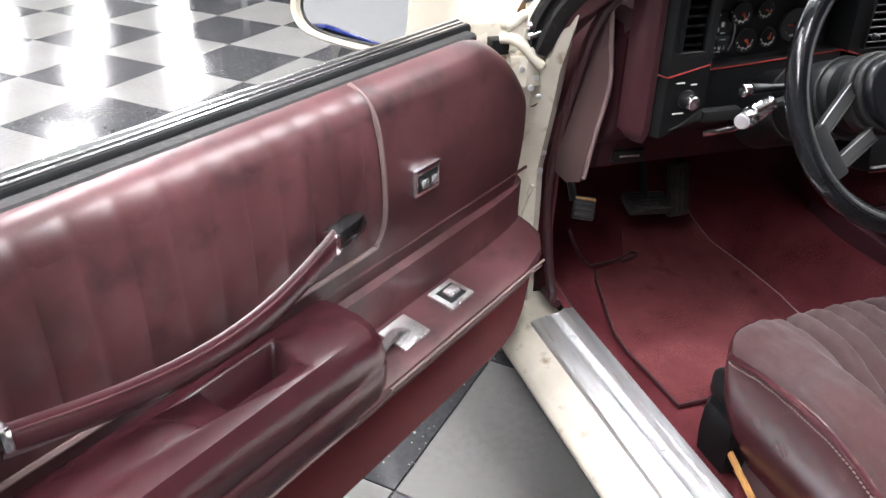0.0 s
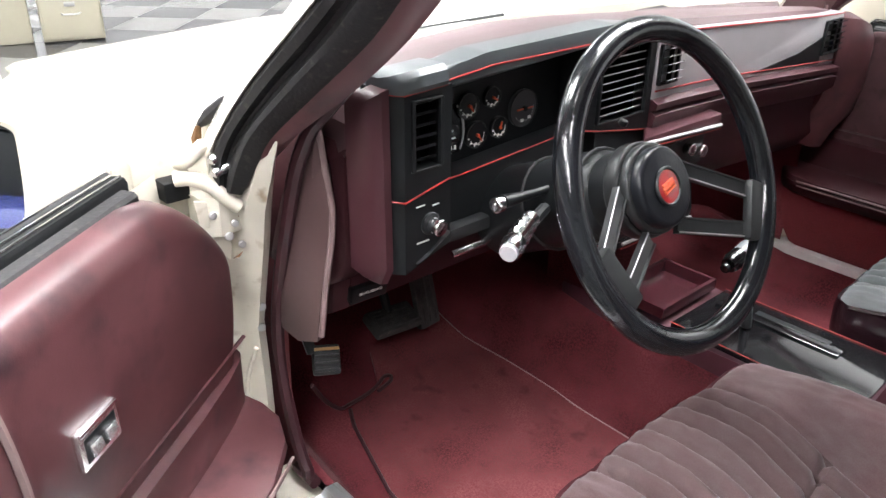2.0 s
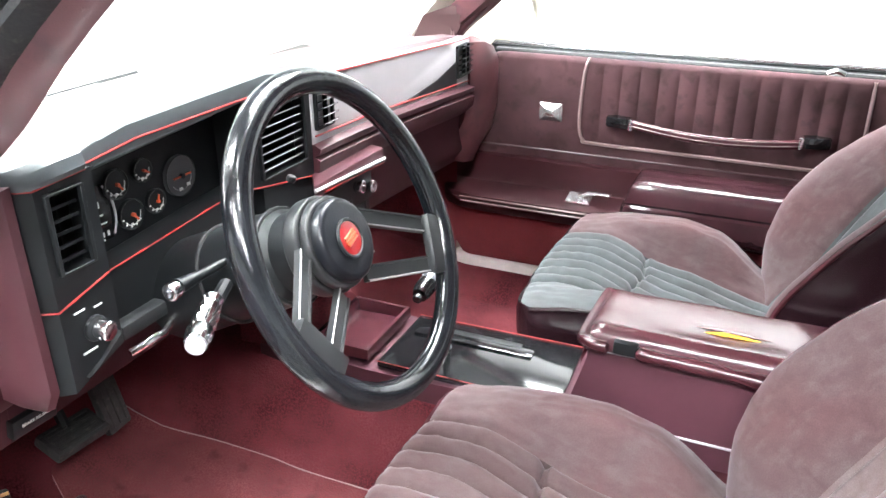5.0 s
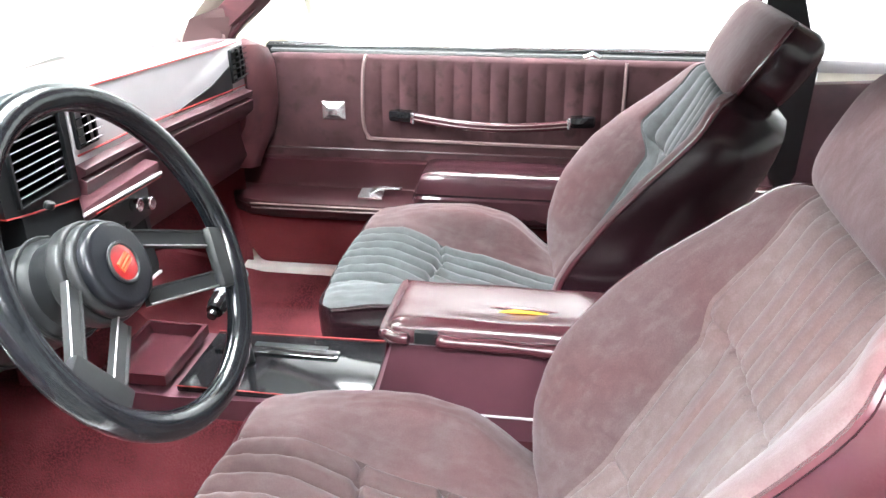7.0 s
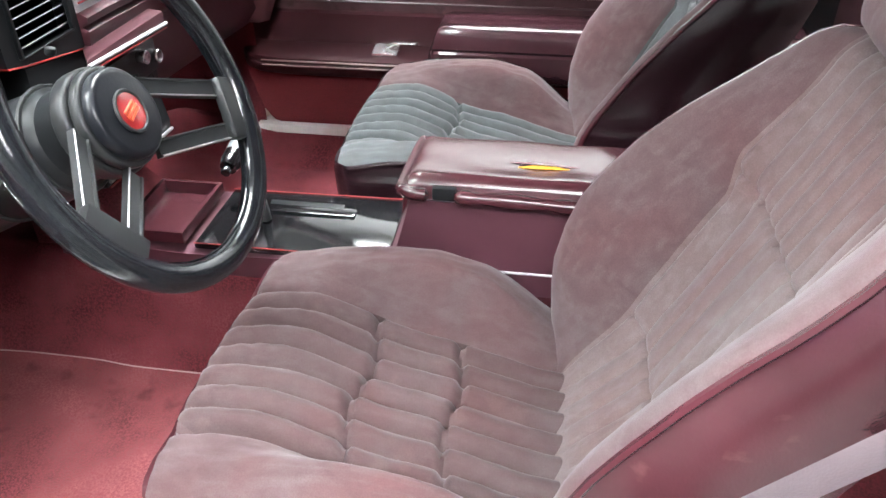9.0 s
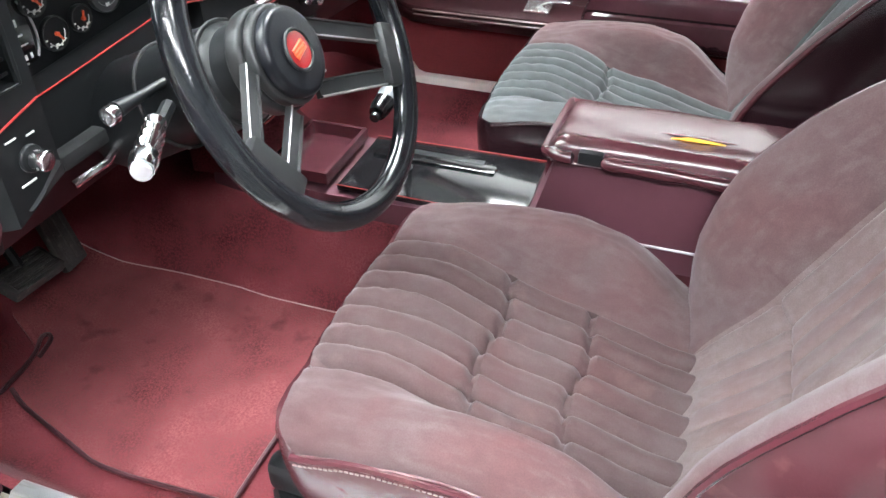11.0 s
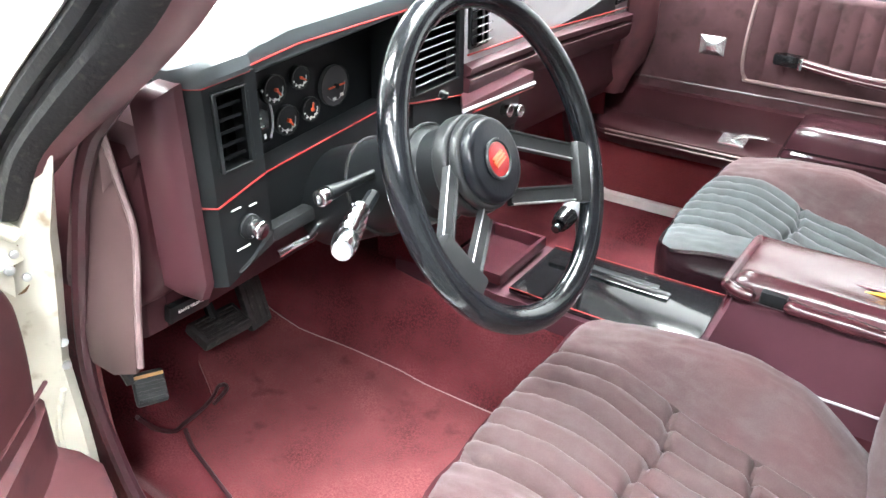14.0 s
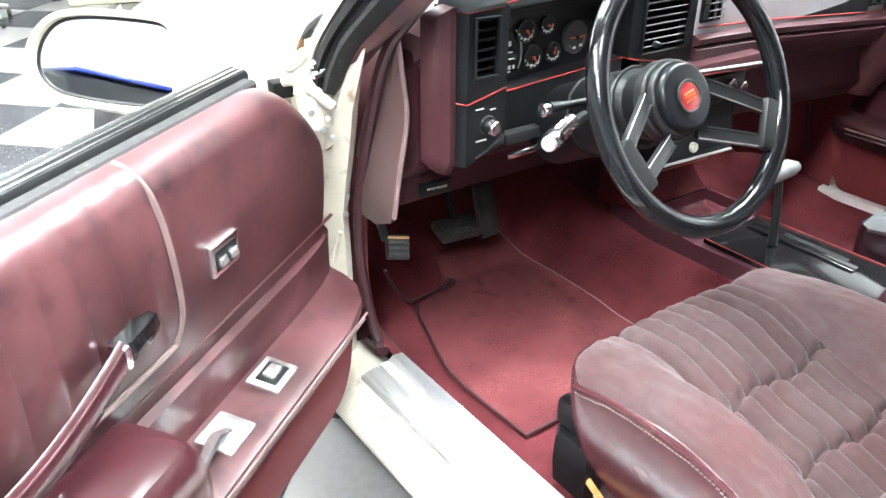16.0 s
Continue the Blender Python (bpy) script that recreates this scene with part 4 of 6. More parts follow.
    part("piping", tube([Vector((sx * 0.2495, -0.03 - 0.44 * q / 16, top(0.2495, 0.03 + 0.44 * q / 16))) for sx in (-1,) for q in range(17)], 0.0045, 6), side_vinyl, t)
    part("piping", tube([Vector((0.2495, -0.03 - 0.44 * q / 16, top(0.2495, 0.03 + 0.44 * q / 16))) for q in range(17)], 0.0045, 6), side_vinyl, t)
    for sx in (-1, 1):
        st = bmesh.new()
        for q in range(58):
            yy = 0.035 + 0.36 * q / 58
            box((sx * 0.2518, -yy, top(0.2485, yy) - 0.013), (0.0016, 0.0042, 0.0016), bm=st)
        part("stitching", st, SHADED_SEAT_VINYL if worn else TRIM_STRIP, t, "dark seam stitching" if worn else "pale seam stitching")
        part("seat_track", box((sx * 0.17, -0.24, 0.318), (0.04, 0.46, 0.06), 0.006), STEEL, t)

    # backrest, leaning back
    lean = radians(lean_deg)
    up, out = Vector((0, -math.sin(lean), math.cos(lean))), Vector((0, math.cos(lean), math.sin(lean)))
    foot = Vector((0, -0.447, 0.445))
    H = 0.566

    def half(s):
        return lerp_table([(0, 0.215), (0.06, 0.232), (0.15, 0.238), (0.32, 0.238), (0.42, 0.236), (0.48, 0.231), (0.515, 0.221), (0.54, 0.203), (0.556, 0.182), (0.566, 0.155)], s)

    def edge_h(s, far):
        """How far the bolster's edge stands out from the backrest's plane; the door side has sagged at the middle and stands higher at the shoulder."""
        if far:
            return lerp_table([(-0.07, 0.0), (0, 0.036), (0.035, 0.060), (0.07, 0.080), (0.11, 0.097), (0.163, 0.109), (0.21, 0.113), (0.254, 0.108), (0.31, 0.094), (0.373, 0.070), (0.437, 0.038), (0.5, 0.010), (0.553, -0.004)], s)
        return lerp_table([(-0.07, 0.0), (0, 0.036), (0.035, 0.058), (0.07, 0.076), (0.11, 0.090), (0.17, 0.098), (0.21, 0.098), (0.255, 0.093), (0.327, 0.080), (0.387, 0.064), (0.437, 0.049), (0.5, 0.032), (0.566, 0.026)], s)

    def insert_w(s):
        """Half the width of the ribbed middle; it spreads over the top."""
        return min(0.125 + (0.05 if worn else 0.02) * smooth(0.34, 0.40, s), half(s) * 0.9)

    def back_h(x, s):
        ax = abs(x)
        w = half(s)
        eh = edge_h(s, x > 0) - 0.004
        e = max(0, (ax - (w - 0.016)) / 0.016)
        mid = -0.012 + 0.040 * smooth(0.16, -0.02, s)
        h = mid + (eh + 0.010 - mid) * smooth(0.085, w - 0.010, ax) - 0.008 * (1 - math.sqrt(max(0, 1 - min(1, e) ** 2)))
        rw = insert_w(s)
        if ax < rw:
            upper = s > 0.375
            k, amp = (10, 0.007) if upper else (7, 0.0052)
            h += amp * (abs(math.sin(math.pi * (x + rw) / (2 * rw / k))) ** 0.5 - 0.76) * smooth(0.0, 0.04, s)
            for sm in (0.146, 0.375):
                h -= 0.0055 * math.exp(-((s - sm) / 0.0045) ** 2)
        h -= 0.005 * math.exp(-((ax - rw) / 0.005) ** 2) * smooth(0.53, 0.45, s)
        h -= 0.03 * (1 - math.sqrt(max(0, 1 - max(0, (s - 0.526) / 0.0405) ** 2)))
        return h + 0.002 * noise.noise((x * 14, s * 14, 7 + at.translation.x))

    def BP(x, s, h):
        return Vector((x, 0, 0)) + foot + up * s * tall + out * h
    def back(q, lo, hi, b):
        w = half(H * b)
        iw = insert_w(H * b) + 0.002
        edges = (-w, -iw, iw, w)
        x = edges[lo] + (edges[hi] - edges[lo]) * q
        return BP(x, H * b, back_h(x, H * b))
    def low(b):
        return b * (1 + 0.05 / H) - 0.05 / H
    part("backrest_bolster", grid(lambda a, b: back(a, 0, 1, low(b)), 34, 96), main, t, "velour backrest bolster")
    part("backrest_bolster", grid(lambda a, b: back(a, 2, 3, low(b)), 34, 96), main, t, "velour backrest bolster")
    # driver's centre is paler: fading plus the windscreen light it would catch
    part("backrest_insert", grid(lambda a, b: back(a, 1, 2, low(b)), 150, 110), rib if worn else VELOUR_FADED_LIT, t, "ribbed velour backrest centre")
    ss = [-0.07 + (H + 0.07) * k / 34 for k in range(35)]

    def ring(k, f, h):
        return [BP(-half(s) * k, s, (back_h(-half(s), s) - 0.0005) * f + h) for s in ss] + [BP(half(s) * k, s, (back_h(half(s), s) - 0.0005) * f + h) for s in reversed(ss)]
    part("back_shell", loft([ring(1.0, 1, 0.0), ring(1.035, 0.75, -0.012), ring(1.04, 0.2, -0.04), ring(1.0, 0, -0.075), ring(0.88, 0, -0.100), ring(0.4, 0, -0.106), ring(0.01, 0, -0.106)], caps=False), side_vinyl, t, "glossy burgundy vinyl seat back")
    for sx in (-1, 1):
        part("piping", tube([BP(sx * half(s) * 1.004, s, back_h(sx * half(s), s)) for s in ss], 0.0045, 6), VINYL_GLOSS, t, "stitched vinyl piping")

    # headrest: velour in front and over the top, vinyl behind
    def hr(th, b):
        k = (1 - abs(2 * b - 1) ** 3.2) ** 0.5
        w = 0.150 + 0.016 * smooth(0.0, 0.8, b)
        x = w * (0.80 + 0.20 * k) * math.copysign(abs(math.cos(th)) ** 0.38, math.cos(th))
        h = (0.053 if worn else 0.070) * (0.62 + 0.38 * k) * math.copysign(abs(math.sin(th)) ** 0.42, math.sin(th))
        return BP(x, (0.552 if worn else 0.566) + 0.150 * b, h - 0.034 - 0.012 * b)
    front = grid(lambda a, b: hr(math.pi * (0.09 + 0.82 * a), b), 40, 24)
    loft([[hr(2 * math.pi * q / 40, 1.0) for q in range(40)], [hr(2 * math.pi * q / 40, 1.0) * 0.4 + hr(math.pi / 2, 1.0) * 0.3 + hr(-math.pi / 2, 1.0) * 0.3 for q in range(40)]], bm=front)
    part("headrest", front, main, t, "velour headrest")
    rear = grid(lambda a, b: hr(math.pi * (0.91 + 1.18 * a), b), 56, 24)
    loft([[hr(2 * math.pi * q / 40, 0.0) for q in range(40)], [hr(2 * math.pi * q / 40, 0.0) * 0.4 + hr(math.pi / 2, 0.0) * 0.3 + hr(-math.pi / 2, 0.0) * 0.3 for q in range(40)]], bm=rear)
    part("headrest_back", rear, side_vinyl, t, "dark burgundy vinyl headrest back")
    for th in (0.09, 0.91):
        part("headrest_piping", tube([hr(math.pi * th, q / 16) for q in range(17)], 0.0035, 6), VINYL_GLOSS, t)
    for sx in (-1, 1):
        part("headrest_post", tube([BP(sx * 0.05, 0.50, -0.06), BP(sx * 0.05, 0.57, -0.05)], 0.006, 8), CHROME, t)
    part("release_lever", tube([BP(-0.12, 0.50, -0.085), BP(-0.16, 0.52, -0.07)], 0.007, 8), CHROME, t)
    return t


driver_seat = bucket_seat(pose(-0.37, -0.045, 0), "burgundy velour driver bucket seat with vinyl sides", False, 25.5, 1.0)
bucket_seat(pose(0.37, -0.045, 0), "burgundy velour passenger bucket seat with greyed ribbed cushion", True, 25.5, 0.98)
part("track_cover", loft([[(-0.212 + a * k, -0.01 + b * k, z) for a, b in ((-0.022, -0.045), (0.022, -0.045), (0.022, 0.03), (0.0, 0.045), (-0.022, 0.025))] for z, k in ((0.315, 0.9), (0.36, 1.0), (0.40, 0.95), (0.41, 0.8))]), BLACK, driver_seat, "black plastic seat track cover")
part("track_cover", box((-0.205, 0.005, 0.435), (0.03, 0.055, 0.05), 0.012), BLACK, driver_seat)
part("seat_wire", tube([(-0.225, -0.05, 0.36), (-0.24, -0.14, 0.34), (-0.245, -0.30, 0.335)], 0.006, 6), RAIL_GLINT, driver_seat, "tan seat frame rail")

# rear bench, in the dark behind the front seats
bench = thing("rear_bench_seat", "burgundy velour rear bench seat in shade", "car seat")
part("bench_cushion", box((0, -1.34, 0.42), (1.25, 0.45, 0.16), 0.05, 3), VELOUR, bench)
part("bench_back", box((0, 0, 0), (1.25, 0.12, 0.52), 0.05, 3, m=pose(0, -1.60, 0.66, 20, 0, 0)), VELOUR, bench)
part("bench_base", box((0, -1.34, 0.32), (1.25, 0.40, 0.08), 0.01), VINYL, bench)

# ---- dashboard ----
dash = thing("dashboard", "burgundy dashboard with black instrument panel and red pinstripes", "dashboard")


def dz(x):
    """Height of the upper edge of the dash face."""
    return lerp_table([(-0.66, 0.985), (-0.60, 0.992), (-0.45, 1.004), (-0.2, 1.008), (0.0, 0.992), (0.5, 0.953), (0.66, 0.935)], x)


pad = []
for k in range(29):
    x = -0.634 + 1.314 * k / 28
    h = dz(x) + 0.006
    drop = 0.05 * max(0, (x - 0.60) / 0.08) ** 2 + 0.07 * max(0, (-0.57 - x) / 0.075) ** 2
    f = 0.014 * smooth(-0.03, -0.09, x)
    reach = (0.30 - 0.155 * (abs(x) / 0.665) ** 2.5) / 0.30
    pad.append([(x, y + f if y < 0.35 else 0.30 + (y - 0.30) * reach, z) for q, y, z in ((0.86, 0.60, 0.915), (0.87, 0.58, 0.935), (0.92, 0.48, h - 0.030 - drop), (0.97, 0.38, h - 0.008 - drop), (1, 0.30, h - drop), (1, 0.262, h - 0.002 - drop), (1, 0.252, h - 0.012 - drop),
                (1, 0.256, h - 0.024 - drop), (1, 0.30, h - 0.05 - drop), (0.86, 0.60, 0.85))])
part("dash_pad", loft(pad), VINYL_DUSTY, dash, "burgundy vinyl dash pad, dusty on top")
# burgundy lower dash, round the black panel and along the knees
core = [(0.315, 0.975), (0.315, 0.79), (0.256, 0.775), (0.262, 0.745), (0.300, 0.728), (0.326, 0.708), (0.332, 0.656), (0.60, 0.650), (0.60, 0.90), (0.35, 0.975)]
lo = []
for x in (-0.606, -0.3, 0.0, 0.15):
    lo.append([(x, y, z + (dz(x) - 1.0 if z > 0.9 else 0)) for y, z in core])
part("lower_dash", loft(lo), PLASTIC_LOW, dash, "burgundy plastic lower dash")
side = [(0.30, 0.985), (0.288, 0.955), (0.290, 0.90), (0.292, 0.83), (0.294, 0.815), (0.296, 0.745), (0.312, 0.718), (0.328, 0.704), (0.334, 0.655), (0.60, 0.650), (0.60, 0.90), (0.37, 0.985)]
part("dash_side", loft([[(x + 0.013 * (x < -0.61), y + o, z - o * 0.5 - (d if z > 0.94 else 0)) for y, z in side] for x, o, d in ((-0.655, 0.02, 0.09), (-0.645, 0.004, 0.06), (-0.63, 0.0, 0.035), (-0.600, 0.0, 0.01))]), PLASTIC_LOW, dash, "burgundy dash side")
part("panel_knob", disc((-0.03, 0.236, 0.658), (0, -1, 0.1), 0.010, 0.014, 16, 0.002), WHITE_JAMB, dash, "cream knob")
part("panel_lip", tube([(-0.118, 0.224, 0.640), (0.090, 0.224, 0.632)], 0.003, 6), STEEL, dash)
part("pinstripe", tube([(-0.118, 0.226, 0.630), (0.02, 0.226, 0.626)], 0.0014, 6), RED_LINE, dash)
part("center_panel", prism([(0.244, 0.815), (0.240, 0.70), (0.226, 0.648), (0.228, 0.630), (0.30, 0.615), (0.46, 0.60), (0.46, 0.815)], "x", -0.122, 0.094, 0.004), BLACK, dash, "black panel under the radio")
end = [(0.225, 0.988), (0.222, 0.77), (0.235, 0.745), (0.256, 0.742), (0.256, 0.988)]
lo = [[(x, y + o, z + (zo if z > 0.9 else -zo)) for y, z in end] for x, o, zo in ((-0.640, 0.02, -0.012), (-0.633, 0.004, -0.002), (-0.626, -0.003, 0.004), (-0.616, -0.004, 0.006), (-0.606, 0.01, 0.0))]
part("bezel_surround", loft(lo), PLASTIC_RED, dash)
# black instrument panel
# face pieces round the recessed gauges
def pierced(poly, hole, y0, y1):
    """A face plate with an upright rectangular opening through it."""
    x0, x1, z0, z1 = hole
    xa, xb = min(p[0] for p in poly), max(p[0] for p in poly)
    za, zb = (lambda x: lerp_table(sorted(p for p in poly if p[1] < z0), x)), (lambda x: lerp_table(sorted(p for p in poly if p[1] > z1), x))
    bm = bmesh.new()
    for pl in ([(xa, za(xa)), (x0, za(x0)), (x0, zb(x0)), (xa, zb(xa))], [(x1, za(x1)), (xb, za(xb)), (xb, zb(xb)), (x1, zb(x1))],
               [(x0, za(x0)), (x1, za(x1)), (x1, z0), (x0, z0)], [(x0, z1), (x1, z1), (x1, zb(x1)), (x0, zb(x0))]):
        prism(pl, "y", y0, y1, bm=bm)
    return bm


pn = part("instrument_panel", pierced([(-0.600, 0.753), (-0.526, 0.778), (-0.534, 0.988), (-0.600, 0.985)], (-0.590, -0.542, 0.888, 0.978), 0.213, 0.29), BLACK, dash, "black plastic instrument panel")
part("pod_corner", loft([[(-0.600, 0.213, z0), (-0.600, 0.275, z0), (-0.616, 0.275, z0 + 0.004), (-0.616, 0.232, z0 + 0.004), (-0.612, 0.222, z0 + 0.002)] for z0 in (0.753, 0.853, 0.986)]), BLACK, pn, "bevelled black corner of the instrument pod")
part("pod_brow", loft([[(x, y, z) for y, z in ((yf, zb), (yf - 0.003, zb + 0.006), (yf, zt - 0.006), (yf + 0.008, zt), (0.262, zt - 0.002), (0.262, zb))] for x, yf, zb, zt in ((-0.618, 0.230, 0.988, 1.004), (-0.612, 0.218, 0.987, 1.007), (-0.602, 0.211, 0.986, 1.010), (-0.570, 0.210, 0.987, 1.012), (-0.536, 0.210, 0.989, 1.013), (-0.530, 0.224, 0.990, 1.010))]), BROW, pn, "grey-black brow over the pod")
part("panel_lower", prism([(-0.519, 0.772), (-0.235, 0.772), (-0.235, 0.862), (-0.477, 0.847), (-0.519, 0.845)], "y", 0.252, 0.29, 0.002), BLACK, pn)
part("panel_top", prism([(-0.519, 0.978), (-0.2, 0.995), (-0.06, 0.985), (-0.06, 1.0), (-0.2, 1.018), (-0.46, 1.014), (-0.50, 1.008), (-0.54, 1.006), (-0.54, 0.988), (-0.519, 0.988)], "y", 0.222, 0.268, 0.007, seg=4), BROW, pn, "black brow over the gauges")
part("panel_back", box((-0.355, 0.305, 0.915), (0.34, 0.01, 0.17)), BLACK, pn)
part("vent_column", pierced([(-0.236, 0.862), (-0.07, 0.83), (-0.07, 0.985), (-0.2, 0.998), (-0.236, 0.997)], (-0.210, -0.088, 0.864, 0.979), 0.238, 0.29), BLACK, pn)
part("radio_fascia", prism([(-0.20, 0.70), (0.115, 0.70), (0.115, 0.812), (-0.07, 0.829), (-0.20, 0.85)], "y", 0.242, 0.29, 0.002), BLACK, pn)
part("trim_ledge", box((-0.46, 0.242, 0.772), (0.095, 0.022, 0.020), 0.006), BLACK_SATIN, pn)
part("pod_ledge", prism([(-0.585, 0.765), (-0.530, 0.781), (-0.530, 0.797), (-0.560, 0.776)], "y", 0.207, 0.215, 0.002), BLACK_SATIN, pn)


def stripe(pts, r=0.0012):
    part("pinstripe", tube(pts, r, 6), RED_LINE, dash)


stripe([(-0.617, 0.231, 0.988), (-0.612, 0.2205, 0.9865), (-0.601, 0.2115, 0.9855), (-0.535, 0.2115, 0.9885)])
stripe([(-0.530, 0.2205, 0.9895), (-0.45, 0.2205, 0.997), (-0.2, 0.2205, 0.9965), (-0.06, 0.2205, 0.9865)])
stripe([(-0.617, 0.231, 0.856), (-0.6125, 0.2210, 0.855), (-0.6005, 0.2122, 0.852), (-0.528, 0.2122, 0.868)])
stripe([(-0.518, 0.251, 0.846), (-0.477, 0.2508, 0.847), (-0.236, 0.2508, 0.862), (-0.236, 0.2368, 0.862), (-0.20, 0.2368, 0.854), (-0.07, 0.2368, 0.831)])
stripe([(-0.10, 0.2005, 0.818), (0.10, 0.2005, 0.806)])


def vent(x0, x1, z0, z1, y, n, parent, fins=0, edge=None, thick=0.0022, sunk=0.0):
    """A louvred vent: a thin frame round a dark well, with tilted slats and upright fins; sunk says how deep it lies."""
    cx, cz, w, h = (x0 + x1) / 2, (z0 + z1) / 2, x1 - x0, z1 - z0
    bm = bmesh.new()
    for c, s in (((cx, 0, z0), (w, 0, 0.0025)), ((cx, 0, z1), (w, 0, 0.0025)), ((x0, 0, cz), (0.0025, 0, h)), ((x1, 0, cz), (0.0025, 0, h))):
        box((c[0], y - 0.002, c[2]), (s[0] + 0.0025, 0.006, s[2]), 0.0006, 1, bm=bm)
    v = part("air_vent", bm, BLACK, parent, "black louvred air vent")
    part("vent_well", box((cx, y + sunk + 0.012, cz), (w + 0.004, 0.002, h + 0.004)), VENT_WELL, v)
    for i in range(n):
        z = z0 + h * (i + 0.5) / n
        m = Matrix.Translation((cx, y + sunk, z)) @ pose(0, 0, 0, -24, 0, 0)
        sl = part("slat", box((0, 0, 0), (w - 0.003, 0.014, thick), m=m), VENT_SLAT, v)
        if edge:
            part("slat_edge", box((0, -0.0073, 0), (w - 0.010, 0.001, 0.0011), m=m), edge, sl)
    for i in range(fins):
        x = x0 + w * (i + 1) / (fins + 1)
        part("fin", box((x, y + sunk + 0.004, cz), (0.0025, 0.008, h - 0.004)), VENT_WELL, v)
    return v


vent(-0.588, -0.544, 0.890, 0.976, 0.2140, 6, dash, 1, thick=0.0034, sunk=0.012)
vent(-0.208, -0.090, 0.866, 0.978, 0.2372, 9, dash, edge=PANEL_GREY, sunk=0.010)
# grey applique to the right, with its own vents and stripes
part("dash_applique", prism([(-0.068, 0.874), (0.12, 0.874), (0.60, 0.838), (0.597, 0.947), (0.5, 0.951), (0.0, 0.984), (-0.064, 0.988)], "y", 0.238, 0.27, 0.002), PANEL_GREY, dash, "glossy grey dash panel with red pinstripe")
stripe([(-0.05, 0.2368, 0.985), (0.0, 0.2368, 0.982), (0.5, 0.2368, 0.9485), (0.595, 0.2368, 0.945)], 0.0014)
stripe([(-0.06, 0.2368, 0.892), (0.13, 0.2368, 0.884), (0.595, 0.2368, 0.848)], 0.0016)
vent(-0.058, -0.008, 0.902, 0.966, 0.2372, 5, dash, 1, edge=PANEL_GREY, sunk=-0.008)
vent(0.520, 0.585, 0.868, 0.936, 0.2372, 6, dash, 1, sunk=-0.008)
# the seat's dark reflection in the glossy panel, modelled as a black wedge
part("seat_reflection_wedge", prism([(0.24, 0.872), (0.52, 0.850), (0.52, 0.905), (0.42, 0.885)], "y", 0.2362, 0.24), BLACK, dash)
band = [(0.236, 0.0), (0.224, -0.006), (0.226, -0.016), (0.236, -0.020), (0.226, -0.026), (0.230, -0.05), (0.25, -0.07), (0.29, -0.07), (0.29, 0.0)]
lo = [[(x, y, lerp_table([(-0.07, 0.880), (0.12, 0.876), (0.62, 0.838)], x) + z) for y, z in band] for x in (-0.068, 0.0, 0.2, 0.4, 0.6, 0.62)]
part("lower_band", loft(lo), PLASTIC_RED, dash)
glove = [(0.258, 0.0), (0.262, -0.10), (0.285, -0.135), (0.34, -0.15), (0.45, -0.15), (0.45, 0.0)]
lo = [[(x, y, lerp_table([(0.10, 0.812), (0.66, 0.772)], x) + z) for y, z in glove] for x in (0.116, 0.3, 0.5, 0.62)]
part("glovebox", loft(lo), PLASTIC_RED, dash, "burgundy glovebox door")
# rounded right end
lo = []
for x, y0, zt, zb in ((0.590, 0.232, 0.0, 0.66), (0.605, 0.222, 0.0, 0.65), (0.64, 0.206, 0.0, 0.635), (0.675, 0.196, -0.012, 0.63), (0.70, 0.203, -0.035, 0.64), (0.715, 0.235, -0.06, 0.67)):
    h = dz(min(x, 0.66)) + zt + 0.004
    lo.append([(x, 0.45, h - 0.02), (x, y0 + 0.04, h), (x, y0 + 0.012, h - 0.012), (x, y0, h - 0.04), (x, y0, h - 0.12), (x, y0 + 0.015, h - 0.19), (x, y0 + 0.06, zb), (x, 0.45, zb)])
part("dash_end", loft(lo), VINYL, dash, "rounded burgundy dash end")
# ash-tray shelf over the radio
part("radio_shelf", prism([(-0.125, 0.204), (0.098, 0.200), (0.116, 0.25), (-0.06, 0.25)], "z", 0.812, 0.834, 0.004), PLASTIC_RED, dash, "burgundy shelf with a bright edge")
part("shelf_trim", tube([(-0.125, 0.2025, 0.826), (0.098, 0.1985, 0.814)], 0.003, 6), PANEL_GREY, dash)
rd = part("radio", box((0.0, 0.238, 0.765), (0.20, 0.02, 0.055), 0.003), BLACK_SATIN, dash, "black radio with chrome knobs")
for x in (0.043, 0.082):
    part("knob", disc((x, 0.228, 0.776 - 0.3 * (x - 0.04)), (0, -1, 0.1), 0.011, 0.016, 20, 0.003), CHROME, rd)
for i in range(5):
    part("button", box((-0.055 + 0.018 * i, 0.226, 0.752), (0.013, 0.008, 0.010), 0.002), BLACK, rd)
